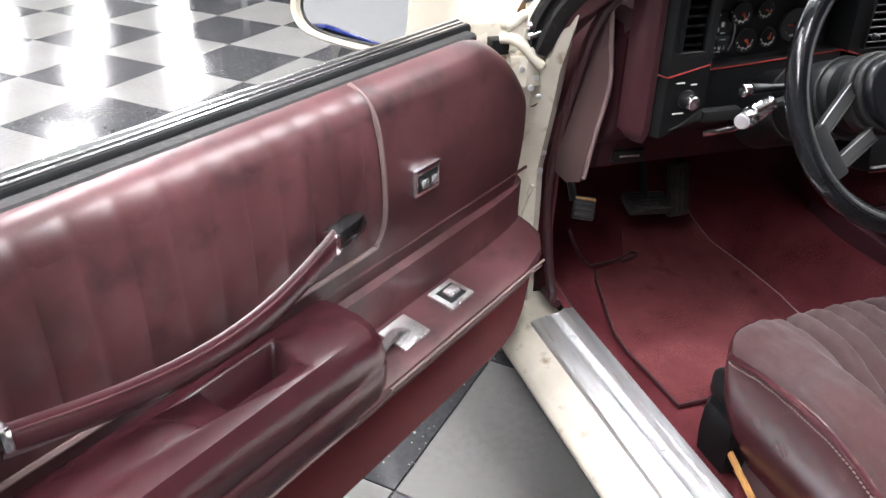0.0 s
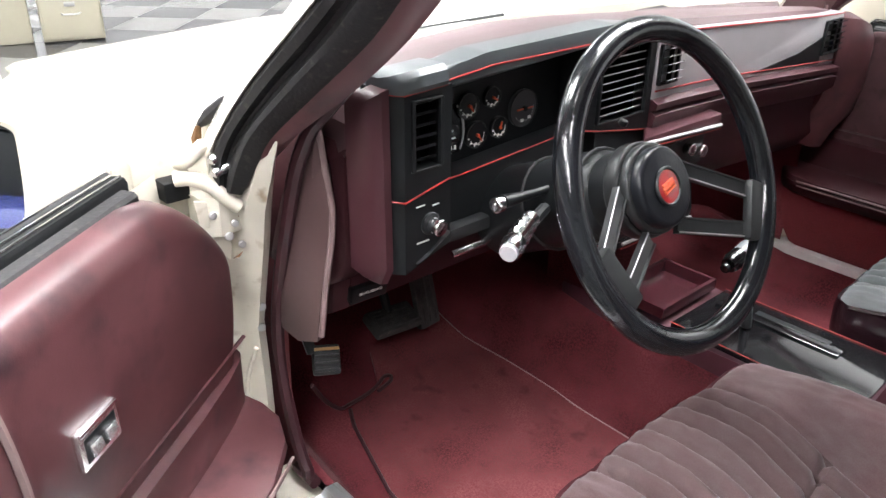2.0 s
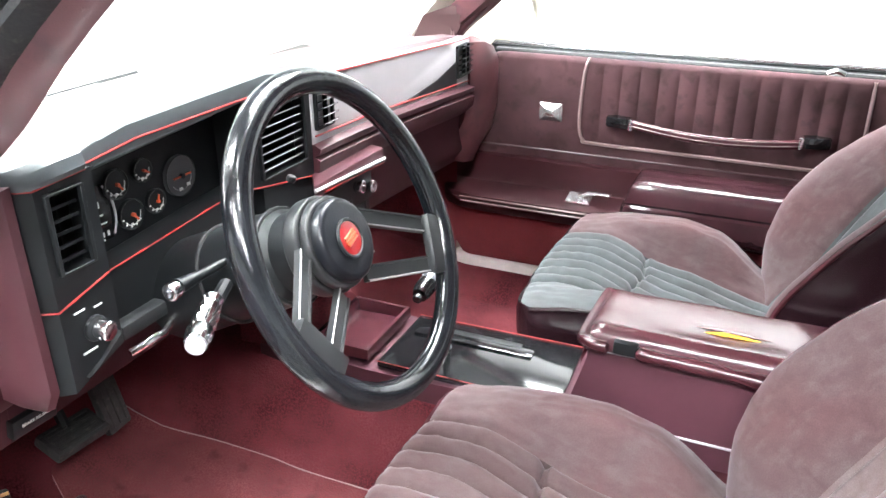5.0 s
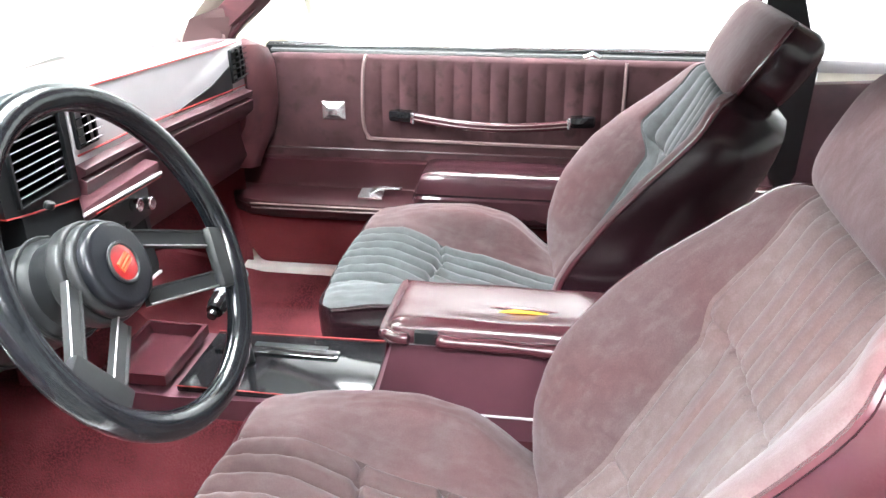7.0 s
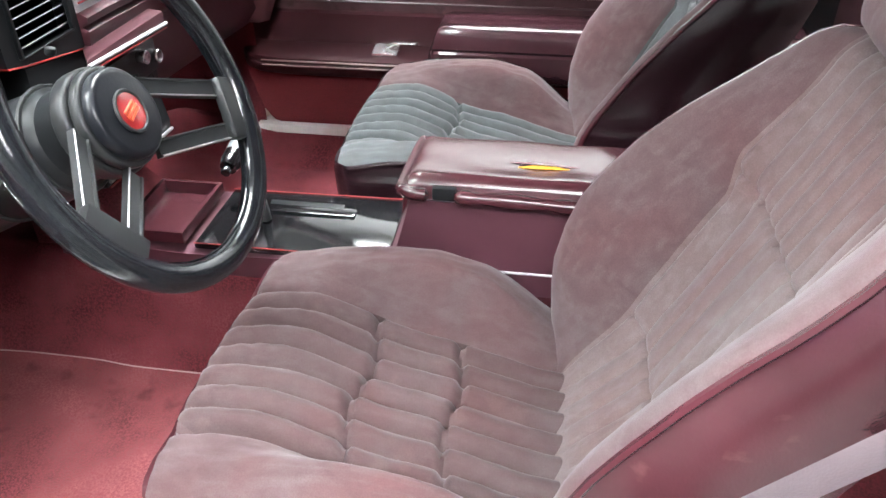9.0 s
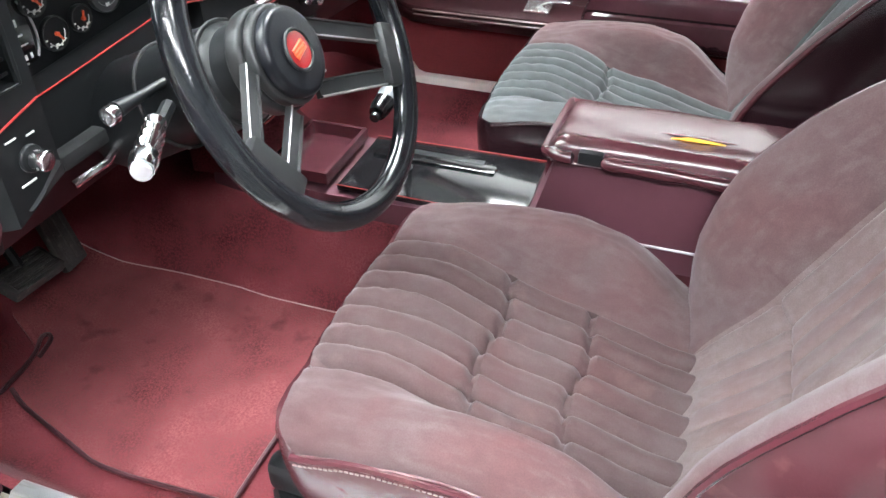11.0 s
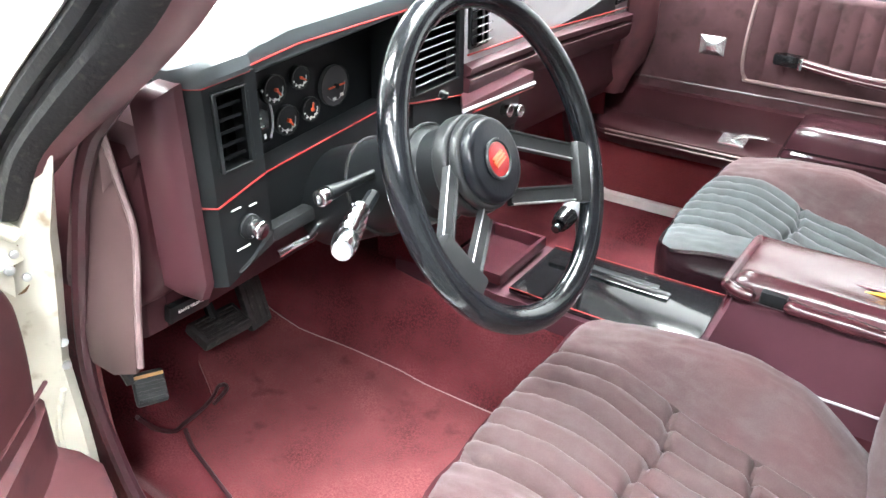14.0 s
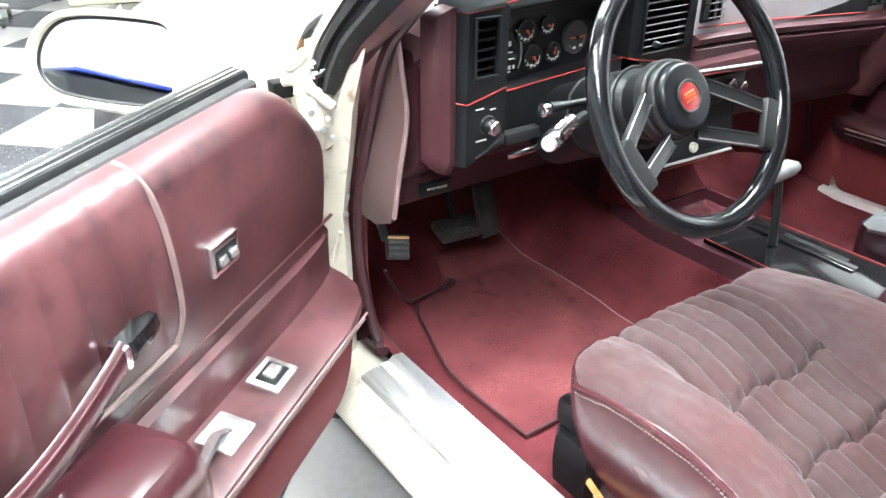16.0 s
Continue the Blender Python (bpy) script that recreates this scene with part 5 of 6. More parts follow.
# gauges behind the hood
for i, (x, z, r) in enumerate(((-0.421, 0.922, 0.0185), (-0.375, 0.926, 0.015), (-0.404, 0.877, 0.0195), (-0.359, 0.879, 0.016), (-0.309, 0.898, 0.028))):
    g = part("gauge", disc((x, 0.300, z), (0, -1, 0), r, 0.006, 36, 0.001), BLACK if i < 4 else material("dark_gauge_face", (0.045, 0.045, 0.048), 0.4), dash, "round black gauge with orange needle")
    ang = (-50, -30, -50, 75, 180)[i]
    dvec = Vector((math.cos(radians(ang)), 0, math.sin(radians(ang))))
    part("needle", tube([Vector((x, 0.291, z)) - dvec * r * (0.15 if i < 4 else 0.6), Vector((x, 0.291, z)) + dvec * r * 0.58], 0.0014 if i < 4 else 0.0013, 6), ORANGE, g, "orange needle")
    part("bezel", tube([(x + r * math.cos(radians(15 * q)), 0.2935, z + r * math.sin(radians(15 * q))) for q in range(24)], 0.0011, 6, closed=True), BLACK_SATIN, g)
    for k in range(2):
        part("numeral", box((x + r * (0.45 - 0.55 * k), 0.2935, z - r * (0.55 + 0.1 * k)), (r * 0.22, 0.001, r * 0.15)), WHITE_MARK, g)
    part("needle_hub", disc((x, 0.293, z), (0, -1, 0), r * 0.13, 0.004, 16), ORANGE if i < 4 else BLACK, g)
    part("scale_arc", tube([(x + 0.72 * r * math.cos(radians(-150 + 13 * q)), 0.2932, z + 0.72 * r * math.sin(radians(-150 + 13 * q))) for q in range(13)], 0.0006 if i < 4 else 0.0003, 5), WHITE_MARK if i < 4 else PANEL_GREY, g)
    for k in range(5 if i < 4 else 0):
        a = radians(320 - 32 * k)
        part("mark", box((x + 0.82 * r * math.cos(a), 0.2935, z + 0.82 * r * math.sin(a)), (0.0022, 0.001, 0.0018)), WHITE_MARK, g)
wl = part("warning_column", prism([(-0.470, 0.858), (-0.432, 0.858), (-0.428, 0.876), (-0.430, 0.905), (-0.440, 0.928), (-0.470, 0.928)], "y", 0.2985, 0.304), BLACK_GLOSS, dash, "dark warning light column")
part("column_edge", tube(curve([(-0.440, 0.297, 0.926), (-0.430, 0.296, 0.905), (-0.428, 0.296, 0.880), (-0.433, 0.297, 0.862)], 5), 0.0014, 6), PANEL_GREY, wl)
for x, z, w, h in ((-0.463, 0.921, 0.007, 0.003), (-0.452, 0.905, 0.005, 0.008), (-0.460, 0.897, 0.004, 0.006), (-0.450, 0.891, 0.009, 0.002), (-0.463, 0.884, 0.005, 0.004),
                   (-0.447, 0.880, 0.011, 0.0016), (-0.462, 0.866, 0.008, 0.003), (-0.451, 0.866, 0.005, 0.006), (-0.442, 0.866, 0.003, 0.006), (-0.455, 0.859, 0.012, 0.002)):
    part("marking", box((x, 0.2975, z), (w, 0.001, h)), WHITE_MARK, wl)
part("cluster_hood", prism([(-0.517, 0.972), (-0.25, 0.985), (-0.25, 0.995), (-0.517, 0.988)], "y", 0.24, 0.30, 0.003), BLACK, dash)
# light switch
part("switch_marking", box((-0.576, 0.2125, 0.842), (0.014, 0.001, 0.0016)), WHITE_MARK, dash)
part("switch_marking", box((-0.551, 0.2125, 0.838), (0.011, 0.001, 0.0016)), WHITE_MARK, dash)
part("switch_marking", box((-0.572, 0.2125, 0.792), (0.020, 0.001, 0.002)), WHITE_MARK, dash)
kb = part("light_knob", disc((-0.561, 0.2135, 0.815), (0.02, -1, 0.0), 0.015, 0.005, 24, 0.002), BLACK, dash, "black light switch with chrome knob")
part("knob_cap", disc((-0.560, 0.2095, 0.815), (0.1, -1, -0.1), 0.0115, 0.018, 24, 0.003), CHROME, kb)
# hood and brake releases
part("hood_release", tube([(-0.50, 0.235, 0.742), (-0.455, 0.222, 0.750), (-0.42, 0.235, 0.752)], 0.005, 8), CHROME, dash, "chrome hood release handle")
br = part("brake_release", box((0, 0.002, 0), (0.062, 0.014, 0.025), 0.003, m=pose(-0.579, 0.325, 0.675, 6, 3, 0)), BLACK, dash, "black brake release handle with white lettering")

def lettering(text, size, m, mat, parent):
    cu = bpy.data.curves.new("lettering", "FONT")
    cu.body, cu.size, cu.extrude, cu.align_x, cu.align_y = text, size, 0.0004, "CENTER", "CENTER"
    tmp = new("lettering_tmp", cu)
    me = bpy.data.meshes.new_from_object(tmp.evaluated_get(bpy.context.evaluated_depsgraph_get()))
    bpy.data.objects.remove(tmp)
    me.materials.append(mat)
    o = new("lettering", me)
    o.matrix_world = m
    o.parent = parent
    o.matrix_parent_inverse = Matrix()
    return o


lettering("BRAKE RELEASE", 0.0058, pose(-0.578, 0.3195, 0.676, 96, 3, 0), WHITE_MARK, br)

# ---- steering ----
col_n = Vector((0, -math.cos(radians(24.7)), math.sin(radians(24.7))))
wheel = thing("steering_wheel", "black leather three-spoke steering wheel with split metal spokes", "steering wheel")
wc = Vector((-0.37, -0.012, 0.887))
wu, wv = Vector((1, 0, 0)), Vector((0, math.sin(radians(24.7)), math.cos(radians(24.7))))


def WP(r, deg, h):
    """A place on the wheel: radius, angle from the right, height towards the driver."""
    a = radians(deg)
    return wc + wu * r * math.cos(a) + wv * r * math.sin(a) + col_n * h


R_MID = 0.185
part("rim", tube([WP(R_MID, 5 * k, 0) for k in range(72)], 0.0156, 16, closed=True), LEATHER, wheel, "worn black leather rim")
part("stitching", tube([WP(R_MID - 0.0156, 5 * k, 0.002) for k in range(72)], [0.0016 if k % 2 else 0.0009 for k in range(72)], 6, closed=True), LEATHER, wheel)
part("hub", disc(wc - col_n * 0.10, col_n, 0.052, 0.05, 40, 0.004), BLACK, wheel, "black plastic hub")
part("hub_ring", disc(wc - col_n * 0.064, col_n, 0.0600, 0.022, 48, 0.005), BLACK_SATIN, wheel)
hp = part("horn_pad", disc(wc - col_n * 0.034, col_n, 0.0500, 0.020, 48, 0.008), HORN, wheel, "round black padded horn button")
part("pad_rim", disc(wc - col_n * 0.042, col_n, 0.0560, 0.014, 48, 0.005), BLACK_SATIN, hp)
part("pad_seam", tube([WP(0.0455, 7.5 * q, -0.0160) for q in range(48)], 0.0009, 5, closed=True), BLACK_SATIN, hp)
em = part("emblem", disc(wc - col_n * 0.018, col_n, 0.0225, 0.006, 32, 0.003), material("red_emblem", (0.30, 0.012, 0.014), 0.2, coat=0.8, vary=0.1, bump=0), wheel, "round red emblem")
part("emblem_ring", tube([WP(0.0225, 15 * k, -0.012) for k in range(24)], 0.0022, 6, closed=True), BLACK_SATIN, em)
for k in range(3):
    part("emblem_bar", tube([WP(0.012, 195 + 22 * (k - 1), -0.0118), WP(0.012, 15 - 22 * (k - 1), -0.0118)], 0.0022, 6), ORANGE, em)
for ang in (-26, 207):
    for off in (-1, 1):
        pr = []
        for q in range(9):
            s = q / 8
            r = 0.050 + (R_MID - 0.012 - 0.050) * s
            hgt = -0.036 + 0.036 * s
            side = off * (0.036 - 0.012 * s)
            a = radians(ang)
            pr.append(wc + (wu * math.cos(a) + wv * math.sin(a)) * r + (-wu * math.sin(a) + wv * math.cos(a)) * side + col_n * hgt)
        e2 = -wu * math.sin(a) + wv * math.cos(a)
        sec = [(-0.0105, -0.004), (-0.0105, 0.005), (-0.0085, 0.005), (-0.0075, 0.0025), (0.0075, 0.0025), (0.0085, 0.005), (0.0105, 0.005), (0.0105, -0.004)]
        sp = part("spoke", loft([[p + e2 * q + col_n * h for q, h in sec] for p in pr]), BLACK_SATIN, wheel, "satin black metal spoke")
        part("worn_edge", tube([p + e2 * (-0.0095) + col_n * 0.005 for p in pr], 0.0011, 6), STEEL, sp, "bright worn spoke edge")
    a = radians(ang)
    e1, e2 = wu * math.cos(a) + wv * math.sin(a), -wu * math.sin(a) + wv * math.cos(a)
    m = Matrix.Identity(4)
    for i, vv in enumerate((e1, e2, col_n)):
        m.col[i] = (*vv, 0)
    m.col[3] = (*(wc + e1 * (R_MID - 0.020) + col_n * 0.0), 1)
    part("spoke_bracket", box((0, 0, 0), (0.038, 0.078, 0.014), 0.004, m=m), BLACK_SATIN, wheel)

column = thing("steering_column", "black steering column with stalk and chrome levers", "steering column")
part("column_shroud", tube([wc - col_n * d for d in (0.09, 0.10, 0.15, 0.16, 0.30)], [0.050, 0.058, 0.062, 0.060, 0.066], 28), BLACK, column, "black column shroud")
part("shroud_ring", tube([wc - col_n * 0.105 + (wu * math.cos(radians(15 * k)) + wv * math.sin(radians(15 * k))) * 0.0605 for k in range(24)], 0.003, 6, closed=True), BLACK_SATIN, column)
part("shroud_groove", tube([wc - col_n * 0.20 + (wu * math.cos(radians(15 * k)) + wv * math.sin(radians(15 * k))) * 0.0635 for k in range(24)], 0.0025, 6, closed=True), RUBBER, column)
tip = Vector((-0.508, 0.150, 0.845))
part("turn_signal_stalk", tube([(-0.42, 0.14, 0.848), (-0.46, 0.145, 0.847), (-0.49, 0.150, 0.846), (-0.495, 0.150, 0.846)], [0.005, 0.006, 0.009, 0.010], 12), BLACK, column, "black turn signal stalk")
part("stalk_cap", disc(tip + Vector((0.012, 0, 0)), (-1, 0, 0), 0.0105, 0.014, 20, 0.003), CHROME, column)
lv = part("tilt_lever", tube([(-0.45, 0.12, 0.835), (-0.50, 0.098, 0.836)], 0.008, 8), BLACK, column)
part("lever_grip", tube(curve([(-0.490, 0.105, 0.840), (-0.515, 0.093, 0.837), (-0.540, 0.082, 0.834), (-0.566, 0.069, 0.831)], 4), [0.007, 0.0115, 0.009, 0.0125, 0.0095, 0.0135, 0.010, 0.014, 0.0105, 0.0145, 0.0145, 0.014, 0.012], 12), CHROME, lv, "chunky chrome lever grip")
part("grip_cap", disc((-0.567, 0.0685, 0.831), (-0.9, -0.4, -0.1), 0.0105, 0.004, 20, 0.001), PANEL_GREY, lv)
part("hazard_knob", disc((-0.335, 0.10, 0.925), (0.2, -0.3, 1), 0.006, 0.008, 12, 0.002), BLACK, column)

# ---- pedals and mat ----
pk = thing("parking_brake_pedal", "black rubber parking brake pedal on a steel arm", "pedal", "pedals")
PK = pose(-0.630, 0.366, 0.558, -35, 8, -20)
part("pad", box((0, 0, 0), (0.042, 0.014, 0.045), 0.006, 3, m=PK), RUBBER, pk)
# the top rib is tan to paint a warm reflection on the rubber
for k in range(4):
    part("rib", box((0, -0.008, -0.0155 + 0.0105 * k), (0.038, 0.004, 0.0045), 0.0012, m=PK), RAIL_GLINT if k == 3 else RUBBER, pk)
part("arm", tube([(-0.645, 0.38, 0.57), (-0.650, 0.40, 0.62), (-0.65, 0.44, 0.72)], 0.008, 8), BLACK_SATIN, pk)
bp = thing("brake_pedal", "wide dusty black rubber brake pedal", "pedal", "pedals")
BPM = pose(-0.404, 0.496, 0.476, -68, 5, 0)
part("pad", box((0, 0, 0), (0.100, 0.020, 0.054), 0.006, m=BPM), PEDAL, bp)
part("pad_lip", tube([BPM @ Vector(q) for q in ((-0.042, -0.0105, -0.019), (0.042, -0.0105, -0.019), (0.042, -0.0105, 0.019), (-0.042, -0.0105, 0.019))], 0.0022, 6, closed=True), PEDAL, bp)
for k in range(4):
    part("rib", box((0, -0.0105, -0.012 + 0.008 * k), (0.078, 0.003, 0.003), 0.0008, 1, m=BPM), PEDAL, bp)
part("arm", tube([(-0.405, 0.505, 0.480), (-0.395, 0.56, 0.58), (-0.39, 0.60, 0.75)], 0.009, 8), BLACK, bp)
ap = thing("accelerator_pedal", "narrow black rubber accelerator pedal", "pedal", "pedals")
APM = pose(-0.333, 0.492, 0.500, -14, 0, 4)
part("pad", box((0, 0, 0), (0.050, 0.016, 0.115), 0.006, m=APM), PEDAL, ap)
for k in range(3):
    part("rib", box((-0.014 + 0.014 * k, -0.009, 0), (0.004, 0.003, 0.095), 0.001, 1, m=APM), PEDAL, ap)
part("arm", tube([(-0.325, 0.505, 0.53), (-0.315, 0.56, 0.60), (-0.31, 0.62, 0.72)], 0.007, 8), BLACK, ap)


def mat_at(u, v):
    """The mat's upper side: u across, v forward from its near edge."""
    far = lerp_table([(0.0, 0.492), (0.23, 0.508), (0.28, 0.585), (1.0, 0.605)], u)
    y = 0.082 + (far - 0.082) * v
    xl = lerp_table([(0.08, -0.556), (0.30, -0.566), (0.38, -0.545), (0.457, -0.525), (0.50, -0.503), (0.6, -0.46)], y)
    xr = lerp_table([(0.08, -0.176), (0.30, -0.176), (0.42, -0.182), (0.515, -0.192), (0.6, -0.214)], y)
    x = xl + (xr - xl) * u
    return Vector((x, y, floor_z(x, y) + 0.010 + 0.002 * noise.noise((x * 9, y * 9, 2)) + 0.001 * noise.noise((x * 30, y * 30, 4))))


mat_thing = thing("floor_mat", "worn burgundy carpet floor mat with bound edge", "floor mat")
bm = grid(mat_at, 40, 44)
ret = bmesh.ops.extrude_face_region(bm, geom=bm.faces[:])
for v in [g for g in ret["geom"] if isinstance(g, bmesh.types.BMVert)]:
    v.co.z -= 0.009
part("mat_surface", bm, MAT_CLOTH, mat_thing)
edge = [mat_at(0, k / 20) for k in range(20, -1, -1)] + [mat_at(k / 20, 0) for k in range(1, 21)]
right = [mat_at(1, k / 20) + Vector((0, 0, 0.0015 * noise.noise((k * 3.1, 0, 0)))) for k in range(21)]
part("edge_stitch", tube(right, [0.0011 + 0.0011 * abs(noise.noise((k * 1.7, 3, 0))) for k in range(21)], 6), TRIM_STRIP, mat_thing, "frayed mat edge")
part("binding", tube(edge, 0.0036, 6, flat=0.8), DARK_SEAL, mat_thing, "dark bound mat edge")
cord = thing("trim_cord", "dark cord hooked across the mat edge", "cord")
part("cord_line", tube(curve([(-0.640, 0.395, 0.50), (-0.590, 0.44, 0.42), (-0.535, 0.482, 0.352), (-0.505, 0.494, 0.340), (-0.470, 0.496, 0.341), (-0.440, 0.502, 0.343), (-0.412, 0.514, 0.346), (-0.402, 0.508, 0.346), (-0.410, 0.498, 0.344), (-0.445, 0.490, 0.342)], 5), 0.0036, 6), DARK_SEAL, cord)
tag = thing("lint", "small pale scrap of lint on the mat", "lint")
part("scrap", tube([(-0.405, 0.352, 0.307), (-0.398, 0.358, 0.308), (-0.390, 0.360, 0.307)], [0.001, 0.003, 0.001], 6, flat=0.4), TRIM_STRIP, tag)

# ---- console ----
con = thing("center_console", "burgundy centre console with black shifter plate and padded box", "console")
body = [(0.36, 0.52), (0.27, 0.512), (0.14, 0.505), (-0.19, 0.512), (-0.205, 0.52), (-0.228, 0.60), (-0.230, 0.640), (-0.60, 0.640), (-0.60, 0.30), (0.36, 0.30)]
cb = prism(body, "x", -0.100, 0.100, 0.004)
part("console_body", cb, CONSOLE_RED, con, "burgundy plastic console body")
part("console_riser", prism([(0.255, 0.51), (0.36, 0.60), (0.40, 0.72), (0.40, 0.50)], "x", -0.10, 0.10, 0.004), CARPET, con)


def tray(bm, x0, x1, y0, y1, z, d, w):
    rim_o = [(x0, y0, z), (x1, y0, z), (x1, y1, z), (x0, y1, z)]
    rim_i = [(x0 + w, y0 + w, z), (x1 - w, y0 + w, z), (x1 - w, y1 - w, z), (x0 + w, y1 - w, z)]
    bot = [(x0 + 1.8 * w, y0 + 1.8 * w, z - d), (x1 - 1.8 * w, y0 + 1.8 * w, z - d), (x1 - 1.8 * w, y1 - 1.8 * w, z - d), (x0 + 1.8 * w, y1 - 1.8 * w, z - d)]
    low = [(x, y, z - 0.02) for x, y, _ in rim_o]
    vs = [[bm.verts.new(p) for p in lp] for lp in (low, rim_o, rim_i, bot)]
    for a, b in zip(vs, vs[1:]):
        for i in range(4):
            bm.faces.new((a[i], a[(i + 1) % 4], b[(i + 1) % 4], b[i]))
    bm.faces.new(vs[-1])
    return bm


part("tray", tray(bmesh.new(), -0.088, 0.080, 0.145, 0.258, 0.536, 0.020, 0.007), VINYL_GLOSS, con, "shallow burgundy coin tray")
part("shifter_plate", prism([(-0.088, 0.128), (0.088, 0.128), (0.096, -0.185), (-0.030, -0.188), (-0.088, -0.188)], "z", 0.508, 0.5185, 0.003), BLACK_GLOSS, con, "glossy black shifter plate")
part("plate_strip", tube([(-0.088, 0.128, 0.5195), (-0.088, -0.188, 0.5195)], 0.0009, 6), RED_LINE, con)
part("plate_strip", tube([(0.088, 0.128, 0.5195), (0.094, -0.188, 0.5195)], 0.0009, 6), RED_LINE, con)
part("shift_gate", box((0.038, 0.0, 0.519), (0.034, 0.22, 0.008), 0.003), BLACK_GLOSS, con, "raised black shift gate")
part("gate_slot", box((0.048, -0.02, 0.5225), (0.014, 0.13, 0.003), 0.001), BLACK, con)
sh = part("shifter", tube([(-0.005, 0.035, 0.52), (0.0, 0.045, 0.60), (0.0, 0.052, 0.645)], [0.009, 0.007, 0.007], 10), BLACK_SATIN, con, "black shifter stalk")
part("shift_handle", tube([(-0.062, 0.055, 0.650), (-0.055, 0.055, 0.653), (-0.02, 0.054, 0.660), (0.02, 0.053, 0.662), (0.045, 0.053, 0.66)], [0.011, 0.015, 0.018, 0.018, 0.012], 14), SHIFT_GREY, sh, "smoky grey shifter grip")
part("shift_cap", tube([(-0.036, 0.0545, 0.656), (-0.056, 0.055, 0.653), (-0.068, 0.055, 0.650)], [0.0172, 0.0165, 0.013], 14), BLACK_GLOSS, sh, "gloss black grip end")
part("shift_button", disc((-0.069, 0.055, 0.650), (-1, 0, -0.2), 0.008, 0.012, 14, 0.002), BLACK_GLOSS, sh)


def lid(a, b):
    x = -0.104 + 0.182 * a
    y = -0.222 - 0.37 * b
    e = max(abs(2 * a - 1) - 0.66, 0) / 0.34
    f = max(abs(2 * b - 1) - 0.90, 0) / 0.10
    z = 0.676 - 0.034 * (1 - math.sqrt(max(0, 1 - min(1, e) ** 2))) - 0.030 * (1 - math.sqrt(max(0, 1 - min(1, f) ** 2))) - 0.014 * a
    z += 0.0025 * noise.noise((x * 16, y * 12, 1)) - 0.004 * math.exp(-((x + 0.045) / 0.03) ** 2 - ((y + 0.43) / 0.09) ** 2)
    return Vector((x, y, z))


ld = part("lid", grid(lid, 36, 40), VINYL_GLOSS, con, "sagging padded burgundy vinyl lid with a torn seam")
part("lid_front", tube(curve([(-0.104, -0.245, 0.650), (-0.102, -0.226, 0.652), (-0.085, -0.220, 0.653), (0.062, -0.220, 0.645), (0.076, -0.226, 0.644), (0.078, -0.245, 0.642)], 6), 0.008, 8), VINYL_GLOSS, ld, "glossy rolled front edge of the lid")
part("lid_base", box((-0.012, -0.41, 0.645), (0.172, 0.36, 0.014), 0.003), BLACK, con)
part("lid_edge", tube(curve([(-0.106, -0.300, 0.650), (-0.108, -0.33, 0.650), (-0.106, -0.40, 0.648), (-0.108, -0.47, 0.646), (-0.106, -0.54, 0.645), (-0.107, -0.60, 0.643)], 4), [0.006] + [0.0105 + 0.0015 * math.sin(q * 1.3) for q in range(20)], 10), VINYL_GLOSS, ld, "rolled near edge of the lid")
part("lid_corner", tube(curve([(-0.100, -0.226, 0.652), (-0.107, -0.240, 0.651), (-0.107, -0.262, 0.650)], 4), [0.006] + [0.0105] * 7 + [0.005], 10), VINYL_GLOSS, ld)
part("latch", box((-0.098, -0.285, 0.652), (0.02, 0.035, 0.02), 0.003), BLACK, con, "black lid latch")
part("torn_foam", tube([lid(0.36, 0.44), lid(0.37, 0.50) + Vector((0, 0, 0.002)), lid(0.37, 0.58) + Vector((0, 0, 0.002)), lid(0.38, 0.64)], [0.001, 0.0045, 0.0035, 0.001], 8, flat=0.5), FOAM, ld, "yellow foam showing through a tear")
part("tear_lip", tube([lid(0.42, 0.40), lid(0.43, 0.48) + Vector((0, 0, 0.002)), lid(0.43, 0.58) + Vector((0, 0, 0.002)), lid(0.42, 0.68)], [0.001, 0.004, 0.004, 0.001], 8, flat=0.5), VINYL_GLOSS, ld, "curled lip of the tear")
part("console_strip", tube([(-0.1015, -0.228, 0.640), (-0.1015, -0.60, 0.640)], 0.0020, 6), PANEL_GREY, con)
part("console_strip", tube([(-0.1015, -0.20, 0.522), (-0.1015, -0.60, 0.522)], 0.0020, 6), PANEL_GREY, con)

belt = thing("seat_belt", "mauve-grey seat belt webbing with a red release button", "seat belt")
bl = curve([(-0.655, -0.560, 0.66), (-0.660, -0.627, 0.742), (-0.662, -0.682, 0.805), (-0.672, -0.78, 0.93), (-0.668, -0.90, 1.12)], 6)
part("webbing", tube(bl, 0.016, 8, flat=0.08, up=(1, 0, 0)), WEBBING, belt)
part("webbing_lower", tube([(-0.655, -0.560, 0.66), (-0.66, -0.60, 0.50), (-0.665, -0.62, 0.36)], 0.022, 8, flat=0.08, up=(1, 0, 0)), WEBBING, belt)
part("guide", box((-0.650, -0.555, 0.665), (0.02, 0.07, 0.05), 0.008), PLASTIC_RED, belt)
part("red_button", box((-0.61, -0.69, 0.735), (0.012, 0.018, 0.012), 0.003), RED_LINE, belt)

